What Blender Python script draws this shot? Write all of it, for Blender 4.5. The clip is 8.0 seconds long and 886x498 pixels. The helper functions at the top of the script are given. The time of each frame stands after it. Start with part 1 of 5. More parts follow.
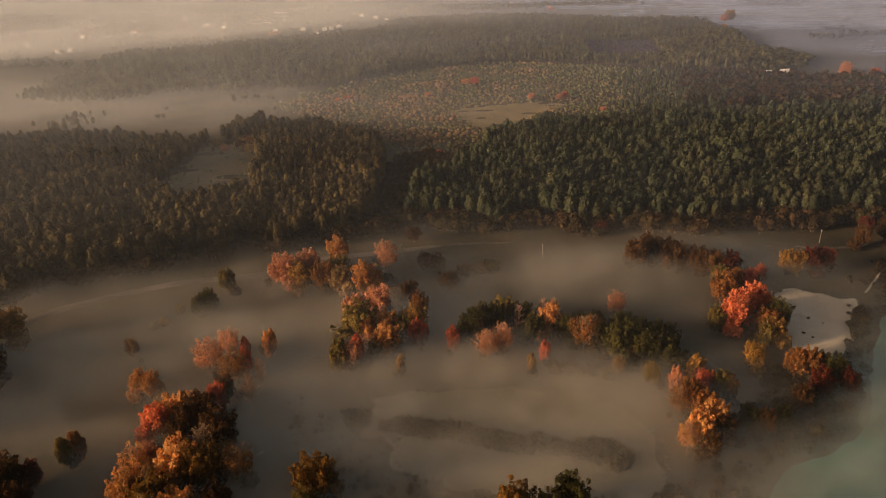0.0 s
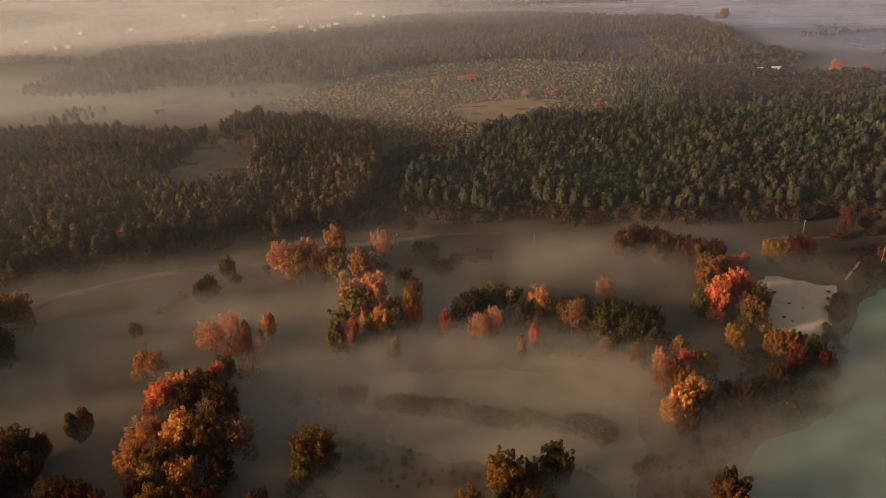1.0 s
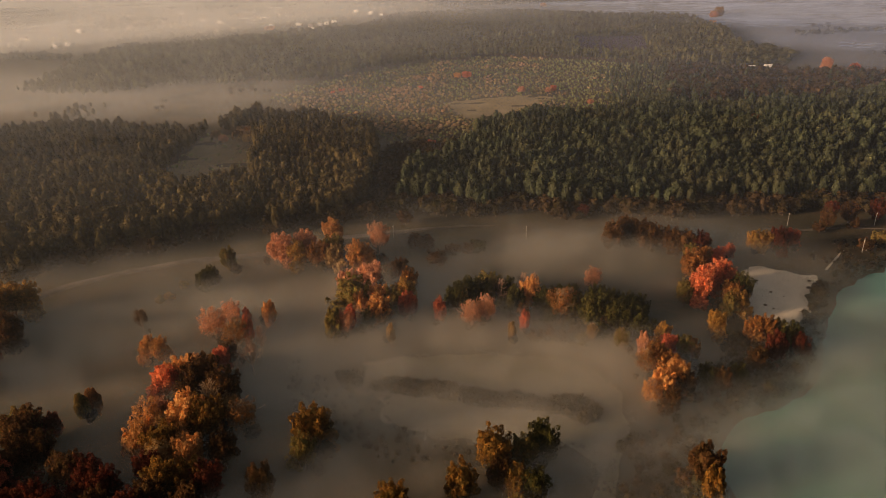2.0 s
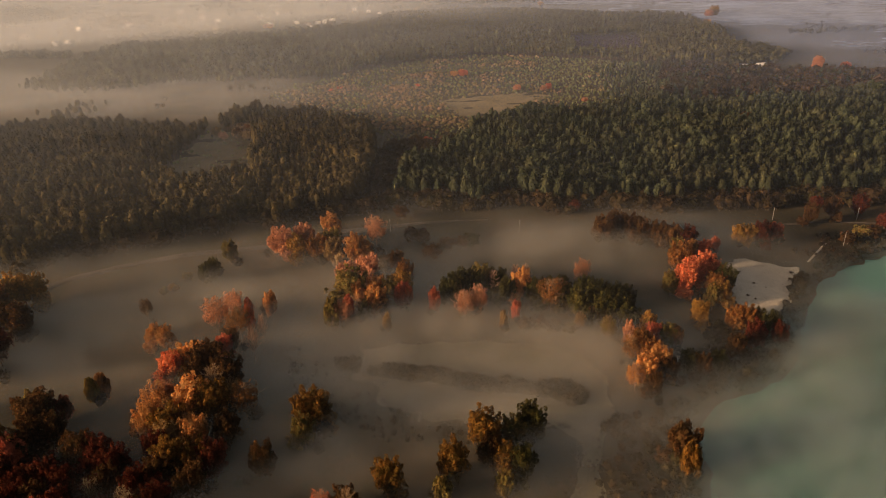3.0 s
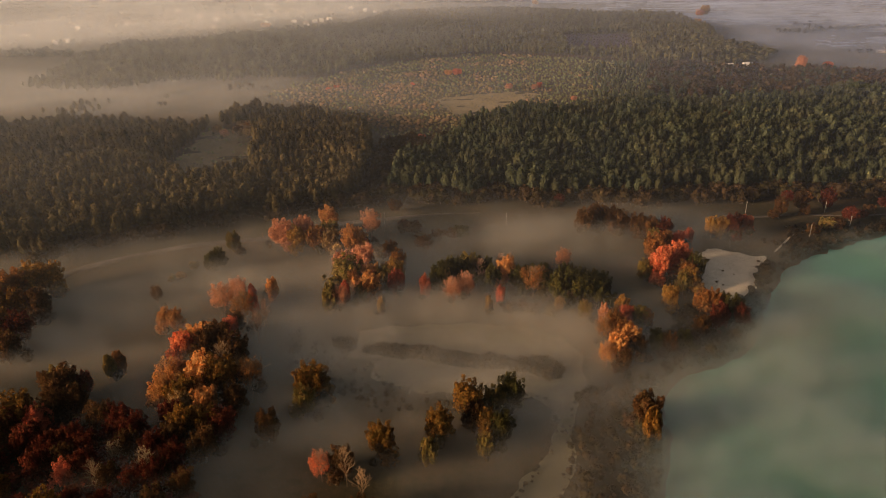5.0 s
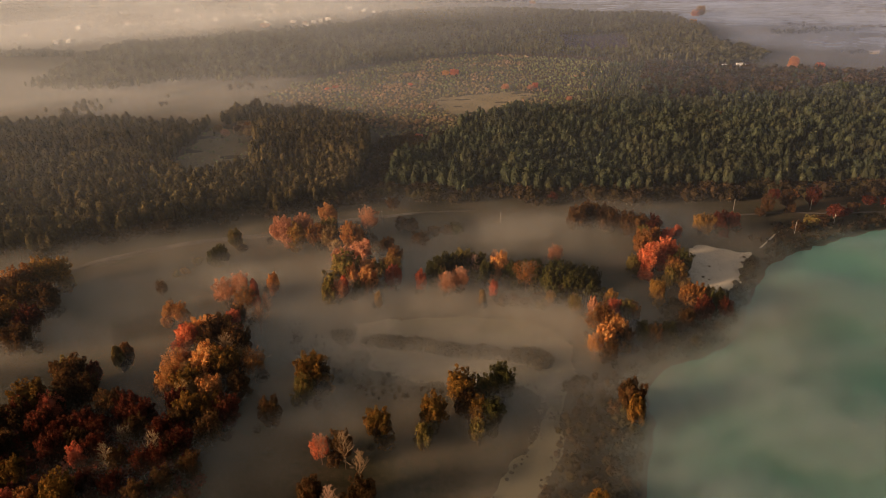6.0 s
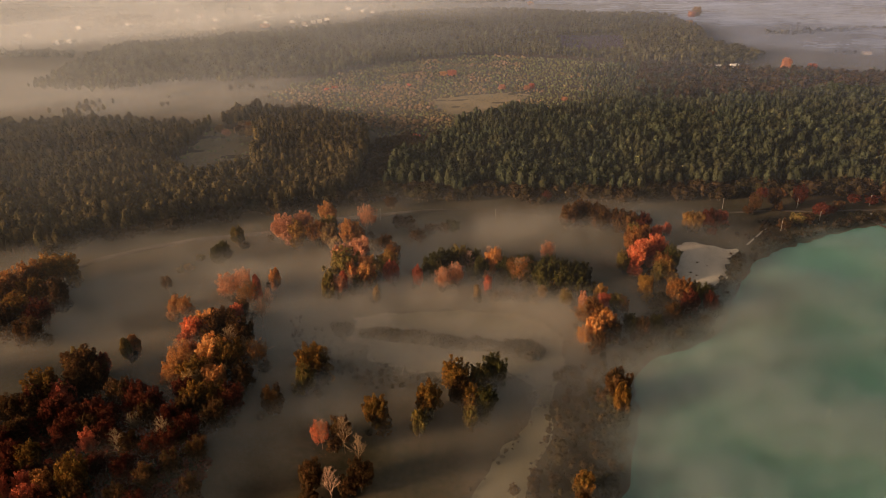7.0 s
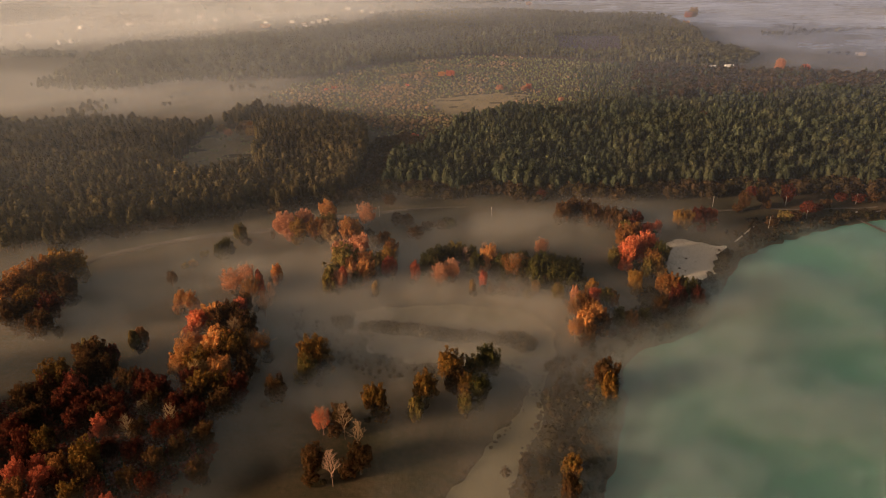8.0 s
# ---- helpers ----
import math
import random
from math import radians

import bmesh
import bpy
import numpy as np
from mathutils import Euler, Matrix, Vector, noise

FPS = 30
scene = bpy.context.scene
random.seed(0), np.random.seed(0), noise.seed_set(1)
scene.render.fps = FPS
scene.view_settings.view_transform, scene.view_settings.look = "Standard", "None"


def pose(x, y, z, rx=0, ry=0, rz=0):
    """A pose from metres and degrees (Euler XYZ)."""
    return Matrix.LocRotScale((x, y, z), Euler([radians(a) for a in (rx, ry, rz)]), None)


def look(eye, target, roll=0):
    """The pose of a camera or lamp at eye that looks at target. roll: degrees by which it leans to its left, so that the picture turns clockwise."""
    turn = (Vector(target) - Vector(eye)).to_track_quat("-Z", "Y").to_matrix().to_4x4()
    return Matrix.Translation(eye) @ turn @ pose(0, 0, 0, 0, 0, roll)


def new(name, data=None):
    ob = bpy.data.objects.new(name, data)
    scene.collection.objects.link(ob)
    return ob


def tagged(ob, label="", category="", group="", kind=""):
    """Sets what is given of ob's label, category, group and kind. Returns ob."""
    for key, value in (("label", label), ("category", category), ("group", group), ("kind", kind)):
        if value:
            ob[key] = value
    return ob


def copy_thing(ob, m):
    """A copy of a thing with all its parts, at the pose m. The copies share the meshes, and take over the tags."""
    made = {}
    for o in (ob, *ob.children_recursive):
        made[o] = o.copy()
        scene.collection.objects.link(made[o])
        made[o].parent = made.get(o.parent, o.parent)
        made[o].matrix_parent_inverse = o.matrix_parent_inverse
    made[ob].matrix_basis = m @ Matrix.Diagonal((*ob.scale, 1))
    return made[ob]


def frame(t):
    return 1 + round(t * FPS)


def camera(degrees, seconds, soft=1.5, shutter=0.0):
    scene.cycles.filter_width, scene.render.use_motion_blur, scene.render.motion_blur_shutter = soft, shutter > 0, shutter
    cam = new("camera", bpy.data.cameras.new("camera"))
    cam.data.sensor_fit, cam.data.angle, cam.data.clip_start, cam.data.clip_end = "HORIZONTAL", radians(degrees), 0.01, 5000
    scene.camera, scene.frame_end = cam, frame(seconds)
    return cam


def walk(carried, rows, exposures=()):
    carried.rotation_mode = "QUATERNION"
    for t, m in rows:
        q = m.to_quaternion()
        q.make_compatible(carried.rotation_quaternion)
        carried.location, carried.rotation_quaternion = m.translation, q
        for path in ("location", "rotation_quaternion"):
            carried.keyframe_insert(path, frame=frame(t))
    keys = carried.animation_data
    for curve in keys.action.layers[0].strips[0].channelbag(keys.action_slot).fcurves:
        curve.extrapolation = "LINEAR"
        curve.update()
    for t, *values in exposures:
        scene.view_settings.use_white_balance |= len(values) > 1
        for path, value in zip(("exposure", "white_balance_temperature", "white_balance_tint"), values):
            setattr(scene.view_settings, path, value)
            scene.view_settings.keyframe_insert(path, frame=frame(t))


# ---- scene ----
cam = camera(67.0, 8.0, soft=1.0)
# seconds, eye in metres, yaw, pitch and roll in degrees
ROWS = [
    (0, -7.31, 48.30, 183.44, 3.891, -23.891, -1.994),
    (0.5, -5.97, 41.61, 182.83, 3.758, -23.947, -1.918),
    (1, -4.63, 34.87, 182.80, 3.640, -24.020, -1.852),
    (1.5, -3.28, 28.08, 183.24, 3.534, -24.102, -1.794),
    (3, 0.83, 7.64, 186.67, 3.268, -24.356, -1.666),
    (3.5, 2.22, 0.82, 188.30, 3.192, -24.429, -1.635),
    (4, 3.61, -5.99, 190.07, 3.121, -24.492, -1.609),
    (4.5, 5.00, -12.78, 191.94, 3.054, -24.544, -1.587),
    (6, 9.10, -33.09, 197.84, 2.877, -24.637, -1.533),
    (6.5, 10.41, -39.84, 199.83, 2.828, -24.654, -1.515),
    (7, 11.66, -46.59, 201.81, 2.785, -24.670, -1.495),
    (7.5, 12.85, -53.35, 203.78, 2.750, -24.689, -1.471),
    (8, 13.96, -60.13, 205.74, 2.724, -24.718, -1.443),
]


def aim(x, y, z, yaw, pitch, roll):
    yaw, pitch = radians(yaw), radians(pitch)
    ahead = Vector((-math.sin(yaw) * math.cos(pitch), math.cos(yaw) * math.cos(pitch), math.sin(pitch)))
    return look((x, y, z), Vector((x, y, z)) + 50 * ahead, roll)


EXPOSURE = 0.62
walk(cam, [(t, aim(*row)) for t, *row in ROWS], [(0, EXPOSURE - 0.16, 10900, 27), (4.5, EXPOSURE - 0.06, 10900, 27), (8, EXPOSURE + 0.03, 10900, 27)])

# ---- world and sun: low morning sun from the west, a little behind the eye ----
SUN_UP = 11.0
SUN_TO = Vector((0.93, 0.36, 0)).normalized()
world = bpy.data.worlds.new("morning_sky")
scene.world = world
world.use_nodes = True
wn, wl = world.node_tree.nodes, world.node_tree.links
wn.clear()
sky = wn.new("ShaderNodeTexSky")
sky.sky_type, sky.sun_disc = "NISHITA", False
sky.sun_elevation = radians(SUN_UP)
sky.sun_rotation = math.atan2(-SUN_TO.x, -SUN_TO.y)
sky.dust_density, sky.air_density = 3.0, 1.0
sky_back = wn.new("ShaderNodeBackground")
sky_back.inputs["Strength"].default_value = 0.08
sky_out = wn.new("ShaderNodeOutputWorld")
wl.new(sky.outputs[0], sky_back.inputs[0])
wl.new(sky_back.outputs[0], sky_out.inputs[0])
sun = new("sun", bpy.data.lights.new("sun", "SUN"))
sun.data.energy, sun.data.angle, sun.data.color = 5.0, radians(9.0), (1.0, 0.86, 0.7)
way = Vector((SUN_TO.x * math.cos(radians(SUN_UP)), SUN_TO.y * math.cos(radians(SUN_UP)), -math.sin(radians(SUN_UP))))
sun.matrix_world = look((-300, 0, 300), Vector((-300, 0, 300)) + way)
scene.cycles.transparent_max_bounces = 64

# ---- materials ----


def material(name):
    m = bpy.data.materials.new(name)
    m.use_nodes = True
    n = m.node_tree.nodes
    n.clear()
    return m, n, m.node_tree.links, n.new("ShaderNodeOutputMaterial")


def noise_node(n, l, scale, detail=3.0, rough=0.55, where=None):
    tex = n.new("ShaderNodeTexNoise")
    tex.inputs["Scale"].default_value, tex.inputs["Detail"].default_value, tex.inputs["Roughness"].default_value = scale, detail, rough
    if where is None:
        where = n.new("ShaderNodeNewGeometry").outputs["Position"]
    l.new(where, tex.inputs["Vector"])
    return tex.outputs["Fac"]


def ramp_node(n, l, fac, stops):
    r = n.new("ShaderNodeValToRGB")
    while len(r.color_ramp.elements) < len(stops):
        r.color_ramp.elements.new(0.5)
    for e, (at, c) in zip(r.color_ramp.elements, stops):
        e.position, e.color = at, (*c, 1)
    l.new(fac, r.inputs[0])
    return r.outputs[0]


def math_node(n, l, op, a, b=None, clamp=False):
    k = n.new("ShaderNodeMath")
    k.operation, k.use_clamp = op, clamp
    for i, v in enumerate((a, b)):
        if v is None:
            continue
        if isinstance(v, (int, float)):
            k.inputs[i].default_value = v
        else:
            l.new(v, k.inputs[i])
    return k.outputs[0]


def tone(c, k, warm=0.0):
    return (min(1, c[0] * k * (1 + warm)), min(1, c[1] * k), min(1, c[2] * k * (1 - warm)))


def foliage(name, c, through_light=0.42, spread=0.5, patch=0.35, second=None):
    """Leaves: each one a little different, with larger patches of a second hue."""
    m, n, l, out = material(name)
    second = second or tone(c, 0.8, 0.2)
    geo = n.new("ShaderNodeNewGeometry")
    info = n.new("ShaderNodeObjectInfo")
    leaf = ramp_node(n, l, geo.outputs["Random Per Island"], [(0.0, tone(c, 1 - spread)), (0.5, c), (1.0, tone(c, 1 + spread, 0.08))])
    shift = n.new("ShaderNodeVectorMath")
    shift.operation = "ADD"
    l.new(geo.outputs["Position"], shift.inputs[0])
    l.new(info.outputs["Random"], shift.inputs[1])
    big = noise_node(n, l, patch, 3.0, 0.6, shift.outputs[0])
    mix = n.new("ShaderNodeMix")
    mix.data_type = "RGBA"
    fac = math_node(n, l, "MULTIPLY", math_node(n, l, "SUBTRACT", big, 0.42), 4.0, True)
    l.new(fac, mix.inputs["Factor"])
    l.new(leaf, mix.inputs["A"])
    mix.inputs["B"].default_value = (*second, 1)
    hsv = n.new("ShaderNodeHueSaturation")
    l.new(mix.outputs["Result"], hsv.inputs["Color"])
    own = n.new("ShaderNodeAttribute")
    own.attribute_name = "tint"
    value = math_node(n, l, "ADD", math_node(n, l, "ADD", math_node(n, l, "MULTIPLY", info.outputs["Random"], 0.45), 0.78), own.outputs["Fac"])
    l.new(value, hsv.inputs["Value"])
    dif = n.new("ShaderNodeBsdfDiffuse")
    tra = n.new("ShaderNodeBsdfTranslucent")
    l.new(hsv.outputs[0], dif.inputs[0])
    l.new(hsv.outputs[0], tra.inputs[0])
    ms = n.new("ShaderNodeMixShader")
    ms.inputs[0].default_value = through_light
    l.new(dif.outputs[0], ms.inputs[1])
    l.new(tra.outputs[0], ms.inputs[2])
    l.new(ms.outputs[0], out.inputs[0])
    return m


def surface(name, stops, scale, fine=None, rough=0.9, bump=0.0, bump_scale=1.0, metal=0.0):
    """An opaque surface with patches of the given colours and fine grain."""
    m, n, l, out = material(name)
    p = n.new("ShaderNodeBsdfPrincipled")
    p.inputs["Roughness"].default_value, p.inputs["Metallic"].default_value = rough, metal
    p.inputs["Specular IOR Level"].default_value = 0.2
    a = noise_node(n, l, scale, 6.0, 0.62)
    if fine:
        a = math_node(n, l, "ADD", math_node(n, l, "MULTIPLY", a, 0.65), math_node(n, l, "MULTIPLY", noise_node(n, l, fine, 4.0, 0.65), 0.35))
    l.new(ramp_node(n, l, a, stops), p.inputs["Base Color"])
    if bump:
        b = n.new("ShaderNodeBump")
        b.inputs["Strength"].default_value, b.inputs["Distance"].default_value = 0.8, bump
        l.new(noise_node(n, l, bump_scale, 5.0, 0.6), b.inputs["Height"])
        l.new(b.outputs[0], p.inputs["Normal"])
    l.new(p.outputs[0], out.inputs[0])
    return m


LEAF = {
    "orange": foliage("orange_leaves", (0.45, 0.19, 0.075), second=(0.42, 0.23, 0.1)),
    "amber": foliage("amber_leaves", (0.27, 0.112, 0.042), second=(0.13, 0.07, 0.032)),
    "yellow": foliage("yellow_leaves", (0.34, 0.175, 0.055), second=(0.2, 0.125, 0.044)),
    "pink": foliage("pinkish_orange_leaves", (0.47, 0.225, 0.15), second=(0.4, 0.17, 0.09)),
    "red": foliage("red_leaves", (0.4, 0.1, 0.06), second=(0.3, 0.085, 0.055)),
    "scarlet": foliage("scarlet_leaves", (0.5, 0.135, 0.075), second=(0.42, 0.15, 0.08)),
    "olive": foliage("olive_leaves", (0.115, 0.098, 0.034), second=(0.2, 0.12, 0.044)),
    "darkgreen": foliage("dark_green_leaves", (0.042, 0.044, 0.016), second=(0.065, 0.052, 0.018)),
    "tan": foliage("tan_leaves", (0.3, 0.19, 0.095), second=(0.22, 0.145, 0.068)),
    # brown and maroon hold the near western groves' shade in their colour
    "brown": foliage("brown_leaves", (0.08, 0.038, 0.018), second=(0.058, 0.036, 0.016)),
    "umber": foliage("umber_leaves", (0.16, 0.075, 0.022), second=(0.085, 0.056, 0.018)),
    "maroon": foliage("maroon_leaves", (0.095, 0.021, 0.014), second=(0.07, 0.026, 0.015)),
}
BARK = surface("grey_brown_bark", [(0.3, (0.09, 0.065, 0.05)), (0.7, (0.2, 0.15, 0.115))], 0.8, 6.0)
BARE = {
    "blush": surface("pale_birch_twigs", [(0.3, (0.2, 0.115, 0.08)), (0.7, (0.3, 0.18, 0.13))], 0.5, 4.0),
    "tan": surface("pale_tan_twigs", [(0.3, (0.14, 0.09, 0.055)), (0.7, (0.23, 0.15, 0.09))], 0.5, 4.0),
}
NEEDLE = foliage("pine_needles", (0.058, 0.05, 0.026), 0.2, 0.4, 0.09, (0.082, 0.06, 0.029))
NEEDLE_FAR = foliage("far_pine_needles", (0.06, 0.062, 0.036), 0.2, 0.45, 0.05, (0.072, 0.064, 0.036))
NEEDLE_EAST = foliage("green_pine_needles", (0.037, 0.049, 0.031), 0.2, 0.4, 0.03, (0.05, 0.052, 0.03))
PINE_BARK = surface("reddish_pine_bark", [(0.3, (0.09, 0.05, 0.032)), (0.7, (0.18, 0.1, 0.06))], 0.5, 5.0)
RUST = foliage("pinkish_rust_leaves", (0.23, 0.145, 0.09), 0.3, 0.4, 0.03, (0.19, 0.135, 0.08))
PALE = foliage("pale_straw_leaves", (0.23, 0.18, 0.095), 0.3, 0.4, 0.03, (0.19, 0.16, 0.08))
YOUNG = foliage("young_plantation_leaves", (0.12, 0.145, 0.068), 0.25, 0.4, 0.03, (0.17, 0.16, 0.075))
SCRUB = foliage("scrub_leaves", (0.036, 0.024, 0.014), 0.2, 0.35, 0.05, (0.027, 0.025, 0.012))
WOODLAND = foliage("brown_woodland_leaves", (0.07, 0.046, 0.03), 0.25, 0.4, 0.02, (0.06, 0.05, 0.028))
REED = foliage("reed_stems", (0.045, 0.036, 0.022), 0.2, 0.3, 0.2, (0.035, 0.03, 0.018))
BARE_WOOD = foliage("purple_brown_bare_twigs", (0.04, 0.03, 0.06), 0.1, 0.3, 0.05, (0.032, 0.025, 0.05))
EARTH = surface("meadow_earth", [(0.3, (0.022, 0.017, 0.011)), (0.45, (0.036, 0.032, 0.015)), (0.56, (0.062, 0.042, 0.023)), (0.66, (0.04, 0.038, 0.017)), (0.8, (0.026, 0.02, 0.013))], 0.018, 0.3, 0.95, 0.35, 0.35)
DRY_GRASS = surface("dry_grass", [(0.3, (0.09, 0.072, 0.038)), (0.5, (0.17, 0.13, 0.07)), (0.7, (0.22, 0.165, 0.1)), (0.85, (0.1, 0.09, 0.045))], 0.03, 0.4, 0.95, 0.2, 0.6)
SAND = surface("pale_sand", [(0.3, (0.5, 0.42, 0.32)), (0.5, (0.68, 0.59, 0.47)), (0.62, (0.74, 0.65, 0.52)), (0.8, (0.42, 0.35, 0.26))], 0.12, 1.1, 0.95, 0.3, 0.5)
ROAD = surface("pale_dirt_road", [(0.38, (0.04, 0.033, 0.024)), (0.5, (0.08, 0.066, 0.056)), (0.7, (0.14, 0.115, 0.1))], 0.05, 1.0, 0.95, 0.15, 0.8)
CONCRETE = surface("pale_concrete", [(0.3, (0.22, 0.2, 0.18)), (0.7, (0.32, 0.3, 0.27))], 0.6, 6.0, 0.9)
TIMBER = surface("weathered_grey_timber", [(0.3, (0.26, 0.22, 0.18)), (0.7, (0.42, 0.37, 0.31))], 0.4, 5.0, 0.9)
WET_TIMBER = surface("dark_wet_timber", [(0.3, (0.03, 0.024, 0.02)), (0.7, (0.07, 0.055, 0.045))], 0.5, 5.0, 0.7)
PLASTER = surface("white_plaster", [(0.3, (0.62, 0.6, 0.56)), (0.7, (0.8, 0.78, 0.74))], 0.3, 3.0, 0.9)
ROOF = surface("weathered_roof_sheet", [(0.3, (0.2, 0.15, 0.13)), (0.7, (0.36, 0.3, 0.27))], 0.3, 3.0, 0.7)
ROOF_PALE = surface("pale_metal_roof", [(0.3, (0.6, 0.58, 0.55)), (0.7, (0.8, 0.78, 0.75))], 0.3, 3.0, 0.5)
GLASS = surface("dark_window_glass", [(0.3, (0.02, 0.022, 0.025)), (0.7, (0.03, 0.032, 0.035))], 0.5, None, 0.1)


def water(name, c1, c2, scale, rough=0.12, gloss=0.5):
    m, n, l, out = material(name)
    p = n.new("ShaderNodeBsdfPrincipled")
    p.inputs["Roughness"].default_value, p.inputs["IOR"].default_value = rough, 1.33
    p.inputs["Specular IOR Level"].default_value = gloss
    l.new(ramp_node(n, l, noise_node(n, l, scale, 4.0, 0.5), [(0.3, c1), (0.7, c2)]), p.inputs["Base Color"])
    b = n.new("ShaderNodeBump")
    b.inputs["Strength"].default_value, b.inputs["Distance"].default_value = 0.25, 0.06
    l.new(noise_node(n, l, 0.7, 3.0, 0.6), b.inputs["Height"])
    l.new(b.outputs[0], p.inputs["Normal"])
    l.new(p.outputs[0], out.inputs[0])
    return m


LAKE_WATER = water("milky_green_lake_water", (0.045, 0.18, 0.148), (0.07, 0.24, 0.195), 0.012)
# pale base colour stands in for bright sky mirrored on the pond
POND_WATER = water("sky_pale_pond_water", (0.12, 0.112, 0.075), (0.155, 0.145, 0.1), 0.02, 0.35, 0.3)


def mist_material(name, c, scale, low, high, most, lean, east=None, thinnest=0.2):
    """A see-through sheet as mist: its cover is painted per vertex and broken up by drifting wisps."""
    m, n, l, out = material(name)
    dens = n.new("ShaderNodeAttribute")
    dens.attribute_name = "painted_cover"
    stretch = n.new("ShaderNodeMapping")
    stretch.inputs["Scale"].default_value = (0.8, 1.2, 0.12)
    l.new(n.new("ShaderNodeNewGeometry").outputs["Position"], stretch.inputs["Vector"])
    broad, fine = noise_node(n, l, scale, 4.0, 0.5, stretch.outputs[0]), noise_node(n, l, scale * 4.5, 4.0, 0.6, stretch.outputs[0])
    wisps = math_node(n, l, "ADD", math_node(n, l, "MULTIPLY", broad, 0.62), math_node(n, l, "MULTIPLY", fine, 0.38))
    mr = n.new("ShaderNodeMapRange")
    mr.interpolation_type = "SMOOTHSTEP"
    mr.inputs["From Min"].default_value, mr.inputs["From Max"].default_value = low, high
    mr.inputs["To Min"].default_value, mr.inputs["To Max"].default_value = thinnest, 1.0
    l.new(wisps, mr.inputs["Value"])
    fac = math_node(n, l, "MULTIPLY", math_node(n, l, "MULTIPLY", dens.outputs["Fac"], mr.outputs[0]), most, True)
    clear = n.new("ShaderNodeBsdfTransparent")
    dif = n.new("ShaderNodeBsdfDiffuse")
    tra = n.new("ShaderNodeBsdfTranslucent")
    dif.inputs[0].default_value = tra.inputs[0].default_value = (*c, 1)
    # tint shifts eastward, cooler light put into the colour
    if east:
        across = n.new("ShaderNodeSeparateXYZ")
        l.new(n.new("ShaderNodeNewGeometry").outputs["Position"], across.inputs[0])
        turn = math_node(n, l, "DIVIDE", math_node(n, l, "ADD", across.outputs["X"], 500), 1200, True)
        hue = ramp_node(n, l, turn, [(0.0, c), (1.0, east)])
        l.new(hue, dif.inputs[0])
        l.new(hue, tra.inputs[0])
    # this fixed normal leans at or off the sun, setting how lit it looks
    face = n.new("ShaderNodeCombineXYZ")
    for i, v in enumerate(Vector((-SUN_TO.x * lean, -SUN_TO.y * lean, 1.0)).normalized()):
        face.inputs[i].default_value = v
    l.new(face.outputs[0], dif.inputs["Normal"])
    both = n.new("ShaderNodeMixShader")
    both.inputs[0].default_value = 0.2
    l.new(dif.outputs[0], both.inputs[1])
    l.new(tra.outputs[0], both.inputs[2])
    ms = n.new("ShaderNodeMixShader")
    l.new(fac, ms.inputs[0])
    l.new(clear.outputs[0], ms.inputs[1])
    l.new(both.outputs[0], ms.inputs[2])
    l.new(ms.outputs[0], out.inputs[0])
    return m


MIST = mist_material("ground_mist", (0.75, 0.7, 0.595), 0.016, 0.36, 0.64, 0.4, -0.115, None, 0.25)
LAKE_MIST = mist_material("lake_mist", (0.72, 0.88, 0.77), 0.02, 0.36, 0.64, 0.2, -0.17, None, 0.15)
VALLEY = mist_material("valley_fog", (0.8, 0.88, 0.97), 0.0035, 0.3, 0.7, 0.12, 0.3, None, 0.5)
# blue tint stands in for cooler light in the eastern fog and haze
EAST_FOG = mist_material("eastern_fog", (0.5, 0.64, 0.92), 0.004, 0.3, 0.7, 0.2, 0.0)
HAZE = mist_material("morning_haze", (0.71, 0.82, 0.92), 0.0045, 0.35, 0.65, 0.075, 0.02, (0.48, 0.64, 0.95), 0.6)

# ---- mesh helpers ----


def big_mesh(name, verts, faces, mats, index=None, smooth=False, normals=None, tint=None):
    """A mesh from arrays: all faces with the same count of corners."""
    me = bpy.data.meshes.new(name)
    verts, faces = np.asarray(verts, np.float32), np.asarray(faces, np.int32)
    me.vertices.add(len(verts))
    me.vertices.foreach_set("co", verts.ravel())
    k = faces.shape[1]
    me.loops.add(faces.size)
    me.loops.foreach_set("vertex_index", faces.ravel())
    me.polygons.add(len(faces))
    me.polygons.foreach_set("loop_start", np.arange(0, faces.size, k, dtype=np.int32))
    if index is not None:
        me.polygons.foreach_set("material_index", np.asarray(index, np.int32))
    me.polygons.foreach_set("use_smooth", np.full(len(faces), smooth))
    for m in mats:
        me.materials.append(m)
    me.update(calc_edges=True)
    me.validate()
    if normals is not None:
        me.attributes.new("custom_normal", "FLOAT_VECTOR", "POINT").data.foreach_set("vector", np.asarray(normals, np.float32).ravel())
    if tint is not None:
        me.attributes.new("tint", "FLOAT", "POINT").data.foreach_set("value", np.asarray(tint, np.float32))
    return me


def unit(v):
    return v / (np.linalg.norm(v, axis=1)[:, None] + 1e-9)


